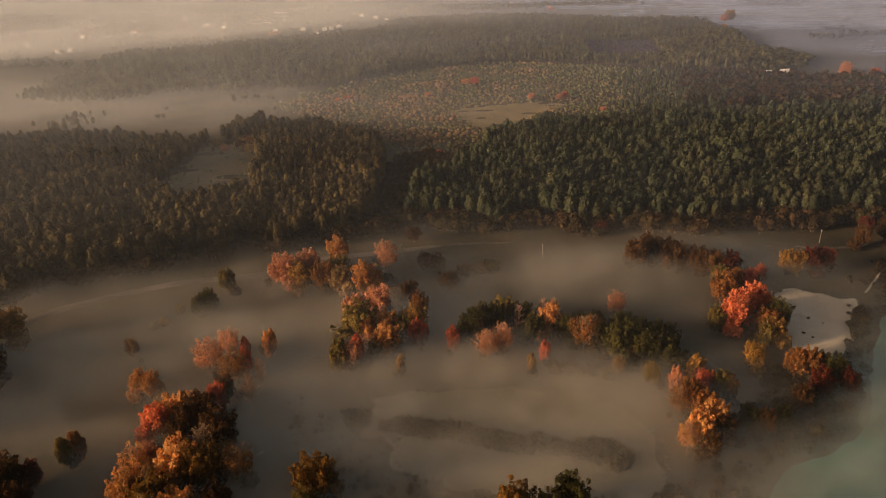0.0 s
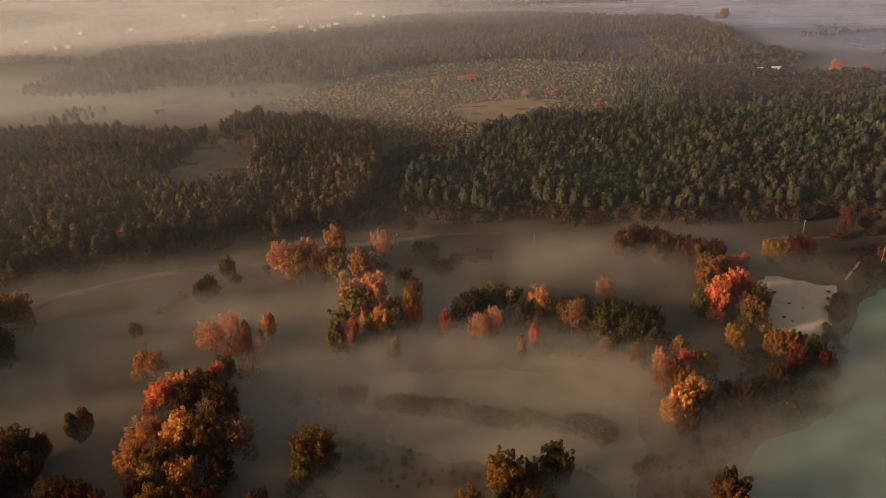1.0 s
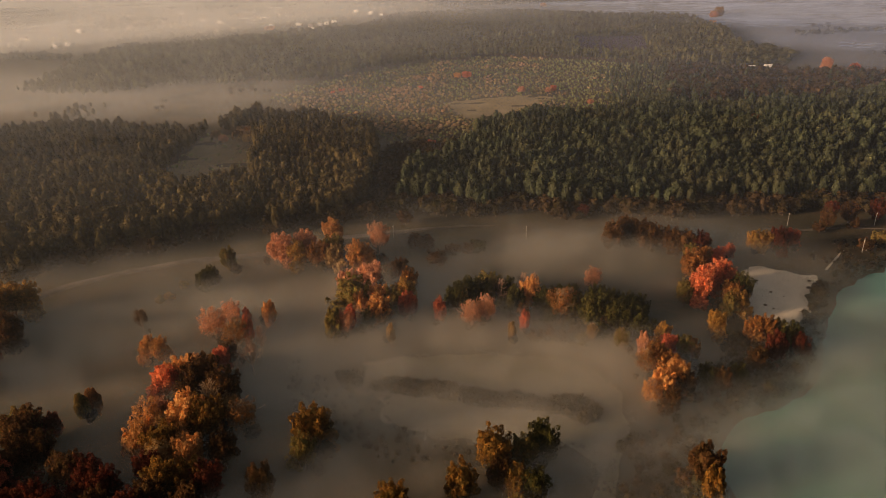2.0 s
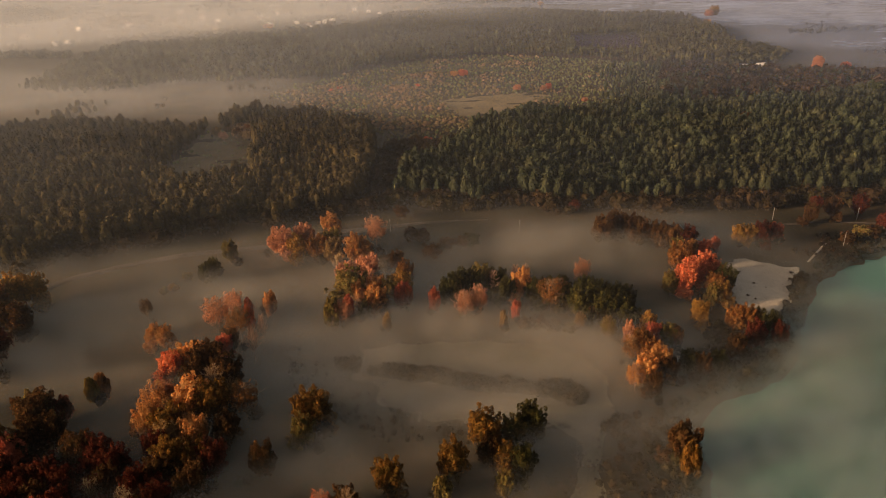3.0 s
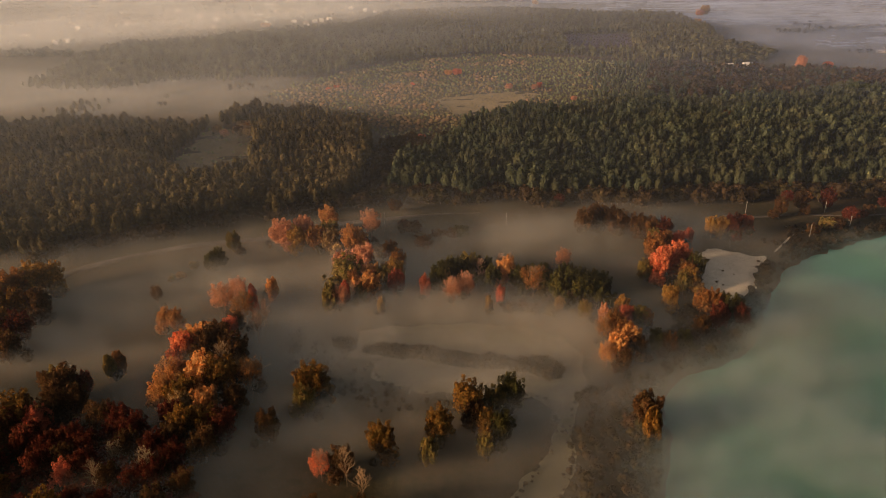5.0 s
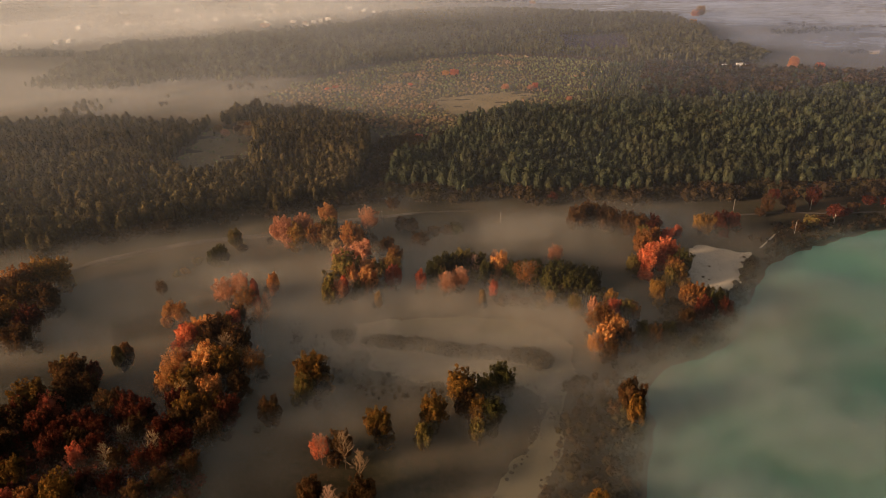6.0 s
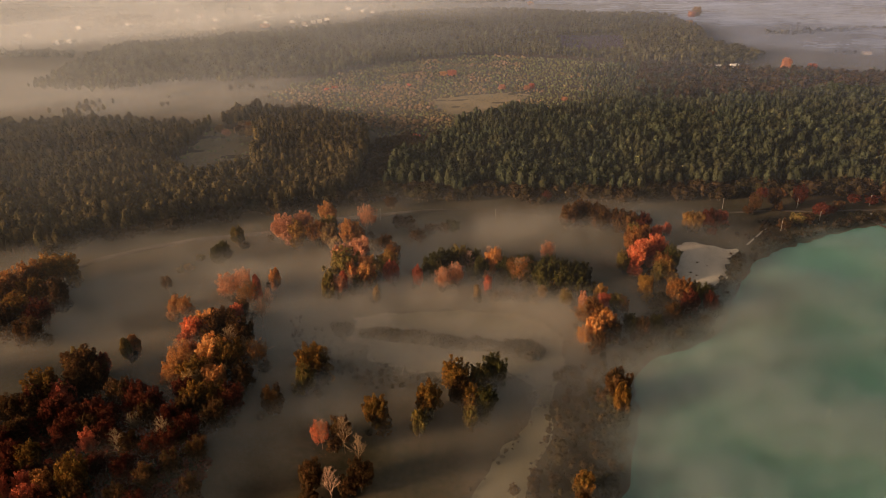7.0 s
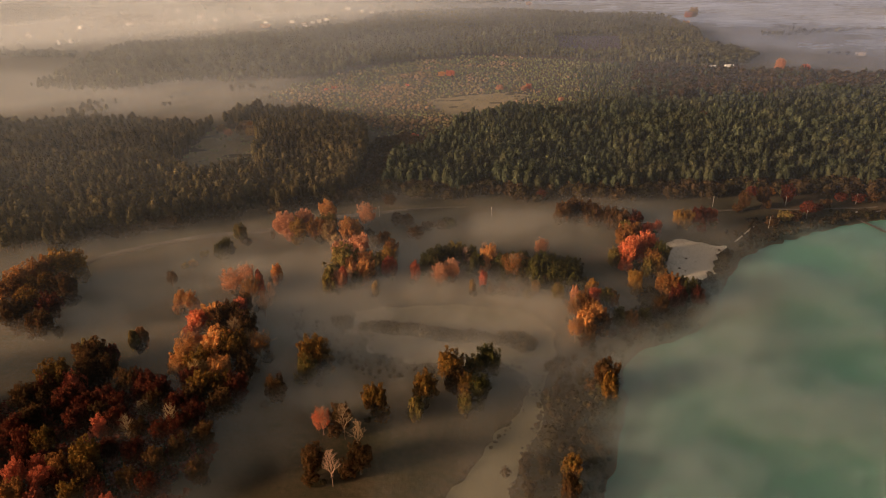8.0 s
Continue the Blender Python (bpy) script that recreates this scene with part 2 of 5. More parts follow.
def lathe(profile, sides, r, rough=0.12):
    """A closed lumpy body round the z axis through (radius, height) rings."""
    rings = []
    for i, (rad, h) in enumerate(profile):
        ang = (np.arange(sides) + 0.5 * (i % 2)) * 2 * np.pi / sides
        k = rad * r.uniform(1 - rough, 1 + rough, sides)
        rings.append(np.stack([np.cos(ang) * k, np.sin(ang) * k, h + r.uniform(-0.3, 0.3, sides) * rough * rad], 1))
    n = len(profile)
    verts = np.vstack(rings + [[[0, 0, profile[0][1]]], [[0, 0, profile[-1][1] + 0.02]]])
    i, j = np.arange(sides), (np.arange(sides) + 1) % sides
    tris = [np.stack([j, i, np.full(sides, n * sides)], 1), np.stack([i + (n - 1) * sides, j + (n - 1) * sides, np.full(sides, n * sides + 1)], 1)]
    for k in range(n - 1):
        a, b = k * sides, (k + 1) * sides
        tris += [np.stack([a + i, a + j, b + i], 1), np.stack([a + j, b + j, b + i], 1)]
    return verts, np.vstack(tris)


def inside(poly, x, y):
    """Which of the points lie in the polygon."""
    hit = np.zeros(np.shape(x), bool)
    for (x1, y1), (x2, y2) in zip(poly, poly[1:] + poly[:1]):
        if y1 != y2:
            hit ^= ((y1 > y) != (y2 > y)) & (x < (x2 - x1) * (y - y1) / (y2 - y1) + x1)
    return hit


def edge_distance(poly, x, y):
    """The distance to the polygon's outline, minus inside."""
    best = np.full(np.shape(x), 1e9)
    for (x1, y1), (x2, y2) in zip(poly, poly[1:] + poly[:1]):
        dx, dy = x2 - x1, y2 - y1
        k = np.clip(((x - x1) * dx + (y - y1) * dy) / (dx * dx + dy * dy), 0, 1)
        best = np.minimum(best, np.hypot(x - x1 - k * dx, y - y1 - k * dy))
    return np.where(inside(poly, x, y), -best, best)


def waves(x, y, size, seed):
    """Smooth uneven field between about -1 and 1, of the given size in metres."""
    r = np.random.default_rng(seed)
    out = np.zeros(np.shape(x))
    for k in range(7):
        a, p, s = r.uniform(0, 2 * np.pi), r.uniform(0, 2 * np.pi), size * r.uniform(0.6, 1.7)
        out = out + np.sin((x * np.cos(a) + y * np.sin(a)) * 2 * np.pi / s + p)
    return out / 3.2


def step(a, b, v):
    k = np.clip((v - a) / (b - a), 0, 1)
    return k * k * (3 - 2 * k)


def smooth_line(points, count):
    """Points along a line drawn smoothly through the given ones."""
    p = np.array(points, float)
    p = np.vstack([2 * p[0] - p[1], p, 2 * p[-1] - p[-2]])
    out = []
    for t in np.linspace(0, len(points) - 1 - 1e-6, count):
        i = int(t)
        u = t - i
        a, b, c, d = p[i : i + 4]
        out.append(0.5 * (2 * b + (c - a) * u + (2 * a - 5 * b + 4 * c - d) * u * u + (3 * b - a - 3 * c + d) * u**3))
    return np.array(out)


def part(name, mesh, parent=None, label=""):
    ob = new(name, mesh)
    if parent is not None:
        ob.parent = parent
    return tagged(ob, label)


def mesh_of(name, bm, mat, smooth=False):
    me = bpy.data.meshes.new(name)
    for f in bm.faces:
        f.smooth = smooth
    bm.to_mesh(me)
    bm.free()
    me.materials.append(mat)
    return me


def tube(a, b, ra, rb, sides=5):
    """A tapered tube from a to b as vertices and triangles."""
    a, b = np.array(a, float), np.array(b, float)
    w = (b - a) / (np.linalg.norm(b - a) + 1e-9)
    u = np.cross(w, (0.3, 1, 0.1) if abs(w[2]) > 0.5 else (0, 0, 1))
    u /= np.linalg.norm(u)
    v = np.cross(w, u)
    ang = np.arange(sides) * 2 * np.pi / sides
    ring = np.cos(ang)[:, None] * u + np.sin(ang)[:, None] * v
    verts = np.vstack([a + ra * ring, b + rb * ring])
    i, j = np.arange(sides), (np.arange(sides) + 1) % sides
    tris = np.vstack([np.stack([i, j, i + sides], 1), np.stack([j, j + sides, i + sides], 1)])
    return verts, tris


def joined(pieces):
    """Many (vertices, triangles) as one."""
    vs, ts, n = [], [], 0
    for v, t in pieces:
        vs.append(v)
        ts.append(np.asarray(t) + n)
        n += len(v)
    return np.vstack(vs), np.vstack(ts)


# ---- the lie of the land ----
LAKE = [(345, 440), (317, 437), (278, 418), (243, 400), (217, 384), (198, 365), (184, 346), (169, 318), (154, 291), (140, 272), (119, 261), (102, 256), (94, 243), (88, 216), (83, 195), (75, 170), (68, 152),
        (58, 100), (50, 40), (60, -260), (700, -260), (900, 200), (760, 420), (520, 452), (400, 448)]
POND = [(-60, 299), (-29, 303), (5, 306), (34, 301), (55, 290), (63, 269), (60, 245), (51, 228), (48, 214), (47, 200), (42, 183), (33, 158), (22, 132), (-6, 132), (1, 144), (18, 171), (36, 201), (43, 222), (36, 236), (10, 242), (-8, 238), (-22, 241), (-36, 249), (-48, 254), (-45, 264), (-58, 271)]
SANDBANK = [(160, 396), (171, 401), (179, 394), (198, 387), (190, 374), (180, 365), (177, 352), (165, 335), (154, 329), (146, 340), (147, 356), (157, 379)]
LANE = [(-330, 285), (-285, 340), (-262, 371), (-240, 388), (-215, 403), (-190, 414), (-143, 426), (-115, 445), (-75, 457), (-35, 467), (10, 471)]
TRACK = [(196, 462), (215, 459), (243, 462), (272, 460), (283, 459), (345, 464)]


def land(x, y):
    """The ground's height."""
    x, y = np.asarray(x, float), np.asarray(y, float)
    z = 0.5 * waves(x, y, 90, 3) + 0.25 * waves(x, y, 28, 4)
    z = z * step(60, 160, np.hypot(x, y - 250)) + 0.15 * waves(x, y, 40, 8)
    for poly in (LAKE, POND):
        d = edge_distance(poly, x, y) + 2.0 * waves(x, y, 26, 5) + 1.0 * waves(x, y, 9, 6)
        z = np.where(d < 45, np.minimum(z, -0.7 + 0.045 * d if poly is POND else -1.6 + 0.14 * (d + 8)), z)
    return z


xs = np.unique(np.concatenate([np.arange(-4600, -520, 120.0), np.arange(-520, 520, 5.0), np.arange(520, 4700, 120.0)]))
ys = np.unique(np.concatenate([np.arange(-1500, 80, 70.0), np.arange(80, 520, 5.0), np.arange(520, 1200, 20.0), np.arange(1200, 4900, 120.0)]))


def sheet(name, xs, ys, height, mats, smooth=True, keep=None):
    gx, gy = np.meshgrid(xs, ys)
    gz = height(gx, gy)
    nx, ny = len(xs), len(ys)
    i = (np.arange(ny - 1)[:, None] * nx + np.arange(nx - 1)).ravel()
    quads = np.stack([i, i + 1, i + 1 + nx, i + nx], 1)
    if keep is not None:
        ok = keep(gx, gy).ravel()
        quads = quads[ok[quads].any(1)]
    used = np.unique(quads)
    back = np.zeros(nx * ny, np.int32)
    back[used] = np.arange(len(used))
    verts = np.stack([gx.ravel(), gy.ravel(), gz.ravel()], 1)[used]
    return big_mesh(name, verts, back[quads], mats, None, smooth), verts


ground = tagged(new("ground", sheet("ground", xs, ys, land, [EARTH])[0]), "dark olive and brown autumn meadow and forest floor", "ground", kind="structure")
lake = tagged(new("water", sheet("water", np.arange(30, 920, 12.0), np.arange(-270, 470, 12.0), lambda x, y: 0 * x - 0.75, [LAKE_WATER], True, lambda x, y: edge_distance(LAKE, x, y) < 16)[0]), "still milky green lake water under drifting mist", "water", kind="structure")
pond = tagged(new("water", sheet("water", np.arange(-80, 80, 5.0), np.arange(120, 325, 5.0), lambda x, y: 0 * x - 0.7, [POND_WATER], True, lambda x, y: (edge_distance(POND, x, y) < 12) & (edge_distance(LAKE, x, y) > 12))[0]), "shallow pond water, coloured pale like mirrored sky, under mist", "water", kind="structure")


def beach_height(x, y):
    d = -edge_distance(SANDBANK, x, y) + 1.2 * waves(x, y, 12, 21) + 0.8 * waves(x, y, 5, 22)
    return land(x, y) * 0.0 + 0.35 + 0.03 * waves(x, y, 9, 23) + np.clip(d, -4, 1.2) * 0.3 + 0.4 * step(0, 1, np.clip(land(x, y), 0, 1))


beach = tagged(new("sand_beach", sheet("sand_beach", np.arange(138, 206, 1.5), np.arange(320, 408, 1.5), beach_height, [SAND], True, lambda x, y: edge_distance(SANDBANK, x, y) < 4)[0]), "pale bare sand clearing beside the lake shore", "beach", kind="structure")


def strip(name, line, width, rise, mat, count=160):
    """A road with a rounded crown, laid on the land along a smooth line."""
    c = smooth_line(line, count)
    d = np.gradient(c, axis=0)
    d /= np.linalg.norm(d, axis=1)[:, None]
    side = np.stack([d[:, 1], -d[:, 0]], 1)
    offs = [(-0.5 - 0.5, -1.5), (-0.5, 0.0), (-0.2, 0.12), (0.2, 0.12), (0.5, 0.0), (1.0, -1.5)]
    rows = []
    for k, h in offs:
        p = c + side * (k * width)[:, None] if isinstance(width, np.ndarray) else c + side * (k * width)
        rows.append(np.column_stack([p, np.maximum(land(c[:, 0], c[:, 1]), -0.2) + rise + h]))
    verts = np.concatenate(rows)
    n = len(c)
    i = (np.arange(len(offs) - 1)[:, None] * n + np.arange(n - 1)).ravel()
    return big_mesh(name, verts, np.stack([i, i + 1, i + 1 + n, i + n], 1), [mat], None, True)


lane = tagged(new("road", strip("road", LANE, np.interp(np.linspace(0, 1, 160), [0, 0.75, 1], [5.5, 5.0, 0.4]), 0.6, ROAD)), "pale dirt lane on a low bank along the forest edge", "road", kind="structure")
tagged(new("road", strip("road", TRACK, 1.6, 0.35, ROAD)), "narrow worn dirt track above the lake shore", "road", kind="structure")

# ---- trees ----


def leaves_of(at, out_way, size, jitter, r):
    """Leaf sprays as single small triangles."""
    n = len(at)
    nrm = out_way + jitter * r.normal(size=(n, 3))
    nrm /= np.linalg.norm(nrm, axis=1)[:, None] + 1e-9
    u = np.cross(nrm, r.normal(size=(n, 3)))
    u /= np.linalg.norm(u, axis=1)[:, None] + 1e-9
    v = np.cross(nrm, u)
    s = (size * r.uniform(0.65, 1.35, n))[:, None]
    verts = np.stack([at - u * s * 0.55 - v * s * 0.3, at + u * s * 0.55 - v * s * 0.3, at + v * s * 0.75], 1).reshape(-1, 3)
    return verts, np.arange(3 * n).reshape(-1, 3)


def crown_mesh(name, shape, seed, mat):
    """A crown for a tree 1 unit wide and 1 unit high: upswept plumes of small leaf sprays round a dense heart."""
    r = np.random.default_rng(seed)
    plumes, low, leaves, size, fat, jitter = {
        "broad": (40, 0.1, 3500, 0.041, 0.105, 0.6),
        "narrow": (16, 0.06, 1900, 0.066, 0.16, 0.45),
        "thin": (30, 0.24, 1700, 0.03, 0.11, 0.9),
        "bush": (15, 0.02, 700, 0.085, 0.17, 0.5),
    }[shape]
    mid, half = (0.92 + low) / 2, (0.92 - low) / 2
    heart = np.array([0, 0, mid - 0.35 * half])
    side = r.uniform(-0.06, 0.06, 2)
    lean = r.uniform(-0.05, 0.05, 2)
    pos, nor = [], []
    for k in range(plumes):
        zed = 0.96 - 1.65 * (k + 0.5) / plumes
        ang = k * 2.39996 + r.uniform(-0.5, 0.5)
        rad = max(0.0, 1 - abs(zed) ** 2.3) ** 0.5 * (0.8 if shape == "narrow" and zed > 0.2 else 1.0)
        reach = r.uniform(0.74, 1.04) * (0.88 if zed > 0.75 else 1.0)
        tip = np.array([math.cos(ang) * rad * 0.42 * reach + side[0] + lean[0] * zed, math.sin(ang) * rad * 0.42 * reach + side[1] + lean[1] * zed, mid + zed * half * reach + 0.05])
        root = heart + 0.35 * (tip - heart) - np.array([0, 0, 0.05])
        axis = tip - root
        n = int(leaves / plumes * r.uniform(0.65, 1.35))
        t = r.uniform(0, 1, n) ** 0.7
        d = r.normal(size=(n, 3))
        d -= np.outer(d @ axis, axis) / (axis @ axis)
        d = unit(d)
        girth = fat * r.uniform(0.7, 1.3) * np.sin(np.pi * np.clip(0.16 + 0.78 * t, 0, 1)) ** 0.7
        pos.append(root + axis * t[:, None] * 1.06 + d * (girth * r.uniform(0.45, 1.1, n))[:, None])
        nor.append(d + 0.7 * t[:, None] * axis / np.linalg.norm(axis) + np.array([0, 0, 0.2]))
    pos, nor = np.vstack(pos), np.vstack(nor)
    verts, tris = leaves_of(pos, nor, size, jitter, r)
    out = unit((pos - heart) * np.array([1.4, 1.4, 1.0]))
    soft = np.repeat(unit(0.5 * unit(nor) + 0.95 * out + 0.55 * r.normal(size=pos.shape)), 3, 0)
    if shape != "thin":
        rings = [(max(0.06, (1 - abs(z) ** 2.2) ** 0.5 * (0.22 if shape != "narrow" else 0.22)), mid + z * half * 0.78) for z in (-0.9, -0.4, 0.2, 0.7)]
        body, skin = lathe(rings, 7, r, 0.2)
        body[:, :2] += side
        soft = np.vstack([soft, unit((body - heart - np.array([*side, 0])) * np.array([1.4, 1.4, 1.0]))])
        verts, tris = joined([(verts, tris), (body, skin)])
    verts[:, 2] = np.clip(verts[:, 2] / verts[:, 2].max(), 0.02, 1.0)
    verts[:, :2] *= 0.47 / np.percentile(np.hypot(verts[:, 0], verts[:, 1]), 93)
    return big_mesh(name, verts, tris, [mat], normals=soft)


def branch(p, d, length, rad, depth, r, out, spread, sides=4, droop=0.0):
    q = p + d * length
    out.append(tube(p, q, rad, rad * 0.62, sides))
    if depth == 0:
        return
    for k in range(3 if depth > 1 else 4):
        side = r.normal(size=3)
        side -= d * (side @ d)
        side /= np.linalg.norm(side) + 1e-9
        e = d * (1 - 0.25 * spread) + side * spread * r.uniform(0.5, 1.1) + np.array([0, 0, 0.22 - droop])
        e /= np.linalg.norm(e)
        start = p + d * length * r.uniform(0.55, 1.0)
        branch(start, e, length * r.uniform(0.55, 0.82), max(rad * 0.55, 0.0028), depth - 1, r, out, spread, 3, droop)


def wood_meshes(shape, seed, mat):
    """Trunk and limbs for a tree 1 unit high and 1 unit wide."""
    r = np.random.default_rng(seed)
    top = 0.62 if shape != "bush" else 0.35
    lean = r.normal(size=2) * 0.02
    a, b, c = np.array([0, 0, -0.03]), np.array([lean[0], lean[1], top * 0.5]), np.array([lean[0] * 2, lean[1] * 2, top])
    trunk = big_mesh("trunk", *joined([tube(a, b, 0.028, 0.02, 6), tube(b, c, 0.02, 0.01, 6)]), [mat])
    limbs = []
    for k in range(7):
        ang = k * 2.4 + r.uniform(-0.3, 0.3)
        h = top * r.uniform(0.4, 1.0)
        s = np.array([lean[0] * 2 * h / top, lean[1] * 2 * h / top, h])
        e = s + np.array([math.cos(ang) * 0.3, math.sin(ang) * 0.3, 0.16]) * r.uniform(0.7, 1.1)
        limbs.append(tube(s, e, 0.011, 0.004, 4))
    return trunk, big_mesh("limbs", *joined(limbs), [mat])


def bare_meshes(seed, mat):
    """Trunk and bare branching twigs of a leafless birch, 1 unit high."""
    r = np.random.default_rng(seed)
    trunk = [tube((0, 0, -0.03), (0.01, 0, 0.4), 0.016, 0.012, 6), tube((0.01, 0, 0.4), (0, 0.01, 0.75), 0.012, 0.006, 5), tube((0, 0.01, 0.75), (0, 0, 0.97), 0.006, 0.003, 4)]
    twigs = []
    for k in range(26):
        h = 0.26 + 0.64 * (k + r.uniform(0, 1)) / 26
        ang = k * 2.4 + r.uniform(-0.4, 0.4)
        d = np.array([math.cos(ang) * 0.62, math.sin(ang) * 0.62, 1.0])
        branch(np.array([0, 0, h]), d / np.linalg.norm(d), 0.2 * (1.2 - h) * r.uniform(0.8, 1.2), 0.0055, 2, r, twigs, 0.6)
    v, t = joined(twigs)
    v[:, :2] *= 0.46 / np.percentile(np.hypot(v[:, 0], v[:, 1]), 95)
    v[:, 2] *= 1.0 / v[:, 2].max()
    return big_mesh("trunk", *joined(trunk), [mat]), big_mesh("branchwork", v, t, [mat])


WORDS = {
    "orange": "glowing orange", "amber": "amber and brown", "yellow": "golden yellow", "pink": "faded pinkish orange", "red": "deep red", "scarlet": "bright scarlet-orange",
    "olive": "olive green turning", "darkgreen": "still dark green", "tan": "pale tan", "brown": "dull brown", "umber": "dark umber", "maroon": "dark maroon", "blush": "pale pinkish",
}
FORMS = {"broad": "broad round-crowned", "narrow": "slender upright", "thin": "thinly leaved half-bare", "bush": "low rounded", "bare": "leafless branching"}
made = {}
counted = {}
planted = []


def plant(group, x, y, high, wide, colour, shape):
    """One tree of the groves, standing on the land."""
    planted.append((group, x, y, high, wide, colour, shape))
    n = counted[(colour, shape)] = counted.get((colour, shape), -1) + 1
    variant = n % (4 if shape in ("broad", "bare") else 3)
    key = (colour, shape, variant)
    if key not in made:
        seed = 11 + 17 * variant + 5 * len(shape)
        if shape == "bare":
            made[key] = (*bare_meshes(seed, BARE[colour]), None)
        elif shape == "thin":
            made[key] = (*bare_meshes(seed, BARE["tan" if colour in ("tan", "olive", "amber", "brown") else "blush"]), crown_mesh("crown", shape, seed + len(colour) * 3, LEAF[colour]))
        else:
            made[key] = (*wood_meshes(shape, seed, BARK), crown_mesh("crown", shape, seed + len(colour) * 3, LEAF[colour]))
    trunk, limbs, crown = made[key]
    kind = "bush" if shape == "bush" else "tree"
    root = new("bush" if kind == "bush" else ("bare_tree" if shape == "bare" else "autumn_tree"))
    root.matrix_world = pose(x, y, max(float(land(x, y)), -0.7), 0, 0, (137 * n + 31 * len(group)) % 360) @ Matrix.Diagonal((wide * 1.08, wide * 1.08, high, 1))
    tagged(root, f"{FORMS[shape]} {kind} with {WORDS[colour]} {'twigs' if shape == 'bare' else 'autumn leaves'}", kind, group)
    part("trunk", trunk, root)
    part("branchwork" if shape in ("bare", "thin") else "limbs", limbs, root)
    if crown:
        part("crown", crown, root)
    return root


# ---- the pine forest ----


def pine_arrays(seed, sprays, leaf, spread, sides=6):
    """A pine 1 unit high: trunk, then a rounded tufted crown, with soft outward normals for both."""
    r = np.random.default_rng(seed)
    tv, tt = tube((0, 0, -0.02), (0, 0, 0.9), 0.012, 0.004, 4)
    base = r.uniform(0.22, 0.36)
    tall = 1 - base
    k = (np.arange(sprays) + 0.5) / sprays
    h = base + tall * (0.04 + 0.92 * k**0.9)
    env = spread * np.sin(np.pi * np.clip((1 - k) * 0.66 + 0.08, 0, 1)) ** 0.75 * r.uniform(0.78, 1.2, sprays)
    ang = np.arange(sprays) * 2.39996 + r.uniform(0, 0.7, sprays)
    p = np.stack([np.cos(ang) * env, np.sin(ang) * env, h], 1)
    d = unit(np.stack([np.cos(ang), np.sin(ang), 0.3 + 0.9 * k], 1))
    cv, ct = leaves_of(p, d, leaf, 0.55, r)
    cv[:, 2] = np.repeat(p[:, 2], 3) + (cv[:, 2] - np.repeat(p[:, 2], 3)) * 1.25
    rings = [(spread * w, base + tall * z) for w, z in ((0.55, 0.03), (0.98, 0.22), (0.95, 0.48), (0.7, 0.72), (0.34, 0.9))]
    bv, bt = lathe(rings if sides > 4 else rings[::2], sides, r, 0.26)
    cv, ct = joined([(bv, bt), (cv, ct)])
    mid = np.array([0, 0, base + 0.3 * tall])
    cn = unit((cv - mid) * np.array([2.2, 2.2, 1.0]) + 0.05 * r.normal(size=cv.shape))
    tn = unit(tv * np.array([1, 1, 0]))
    return tv, tt, cv, ct, np.vstack([tn, cn])


def scatter(poly, gap, r, holes=(), loose=0.45, stray=7.0):
    """Points in a polygon, about one every gap metres, unevenly."""
    p = np.array(poly, float)
    gx, gy = np.meshgrid(np.arange(p[:, 0].min(), p[:, 0].max(), gap), np.arange(p[:, 1].min(), p[:, 1].max(), gap))
    x = (gx + r.uniform(-loose, loose, gx.shape) * gap).ravel()
    y = (gy + r.uniform(-loose, loose, gy.shape) * gap).ravel()
    wob = stray * waves(x, y, 45, 61)
    ok = inside(poly, x + wob, y - wob)
    for hole in holes:
        ok &= ~inside(hole, x + 0.6 * wob, y + 0.6 * wob)
    return x[ok], y[ok]


def wood(name, x, y, high, kinds, mats, r, wide=1.0):
    """Many trees as one mesh: each a kind, turned and sized by chance."""
    pick = r.integers(0, len(kinds), len(x))
    turn = r.uniform(0, 2 * np.pi, len(x))
    z = np.maximum(land(x, y), -0.9)
    vs, ts, ix, ns, tn, n = [], [], [], [], [], 0
    for k, (tv, tt, cv, ct, nv) in enumerate(kinds):
        sel = np.where(pick == k)[0]
        if not len(sel):
            continue
        base = np.vstack([tv, cv])
        tri = np.vstack([tt, ct + len(tv)])
        c, s, h = np.cos(turn[sel])[:, None], np.sin(turn[sel])[:, None], high[sel][:, None]
        w = h * wide * r.uniform(0.8, 1.2, len(sel))[:, None]
        v = np.stack([x[sel][:, None] + w * (c * base[:, 0] - s * base[:, 1]), y[sel][:, None] + w * (s * base[:, 0] + c * base[:, 1]), z[sel][:, None] + h * base[:, 2]], 2)
        vs.append(v.reshape(-1, 3))
        ns.append(np.stack([c * nv[:, 0] - s * nv[:, 1], s * nv[:, 0] + c * nv[:, 1], np.broadcast_to(nv[:, 2], (len(sel), len(nv)))], 2).reshape(-1, 3))
        tn.append(np.repeat(np.clip(r.normal(size=len(sel)) * 0.2, -0.35, 0.5), len(base)))
        ts.append((tri[None] + (np.arange(len(sel)) * len(base))[:, None, None]).reshape(-1, 3) + n)
        ix.append(np.tile(np.r_[np.zeros(len(tt), np.int32), np.ones(len(ct), np.int32)], len(sel)))
        n += len(sel) * len(base)
    return big_mesh(name, np.vstack(vs), np.vstack(ts), mats, np.concatenate(ix), False, np.vstack(ns), np.concatenate(tn))


PINES = [pine_arrays(s, 64, 0.07, 0.15, 7) for s in range(1, 8)]
MID_PINES = [pine_arrays(s, 36, 0.08, 0.15, 6) for s in range(11, 18)]
FAR_PINES = [pine_arrays(s, 8, 0.16, 0.2, 4) for s in range(21, 27)]
ROUNDS, SHRUBS = [], []
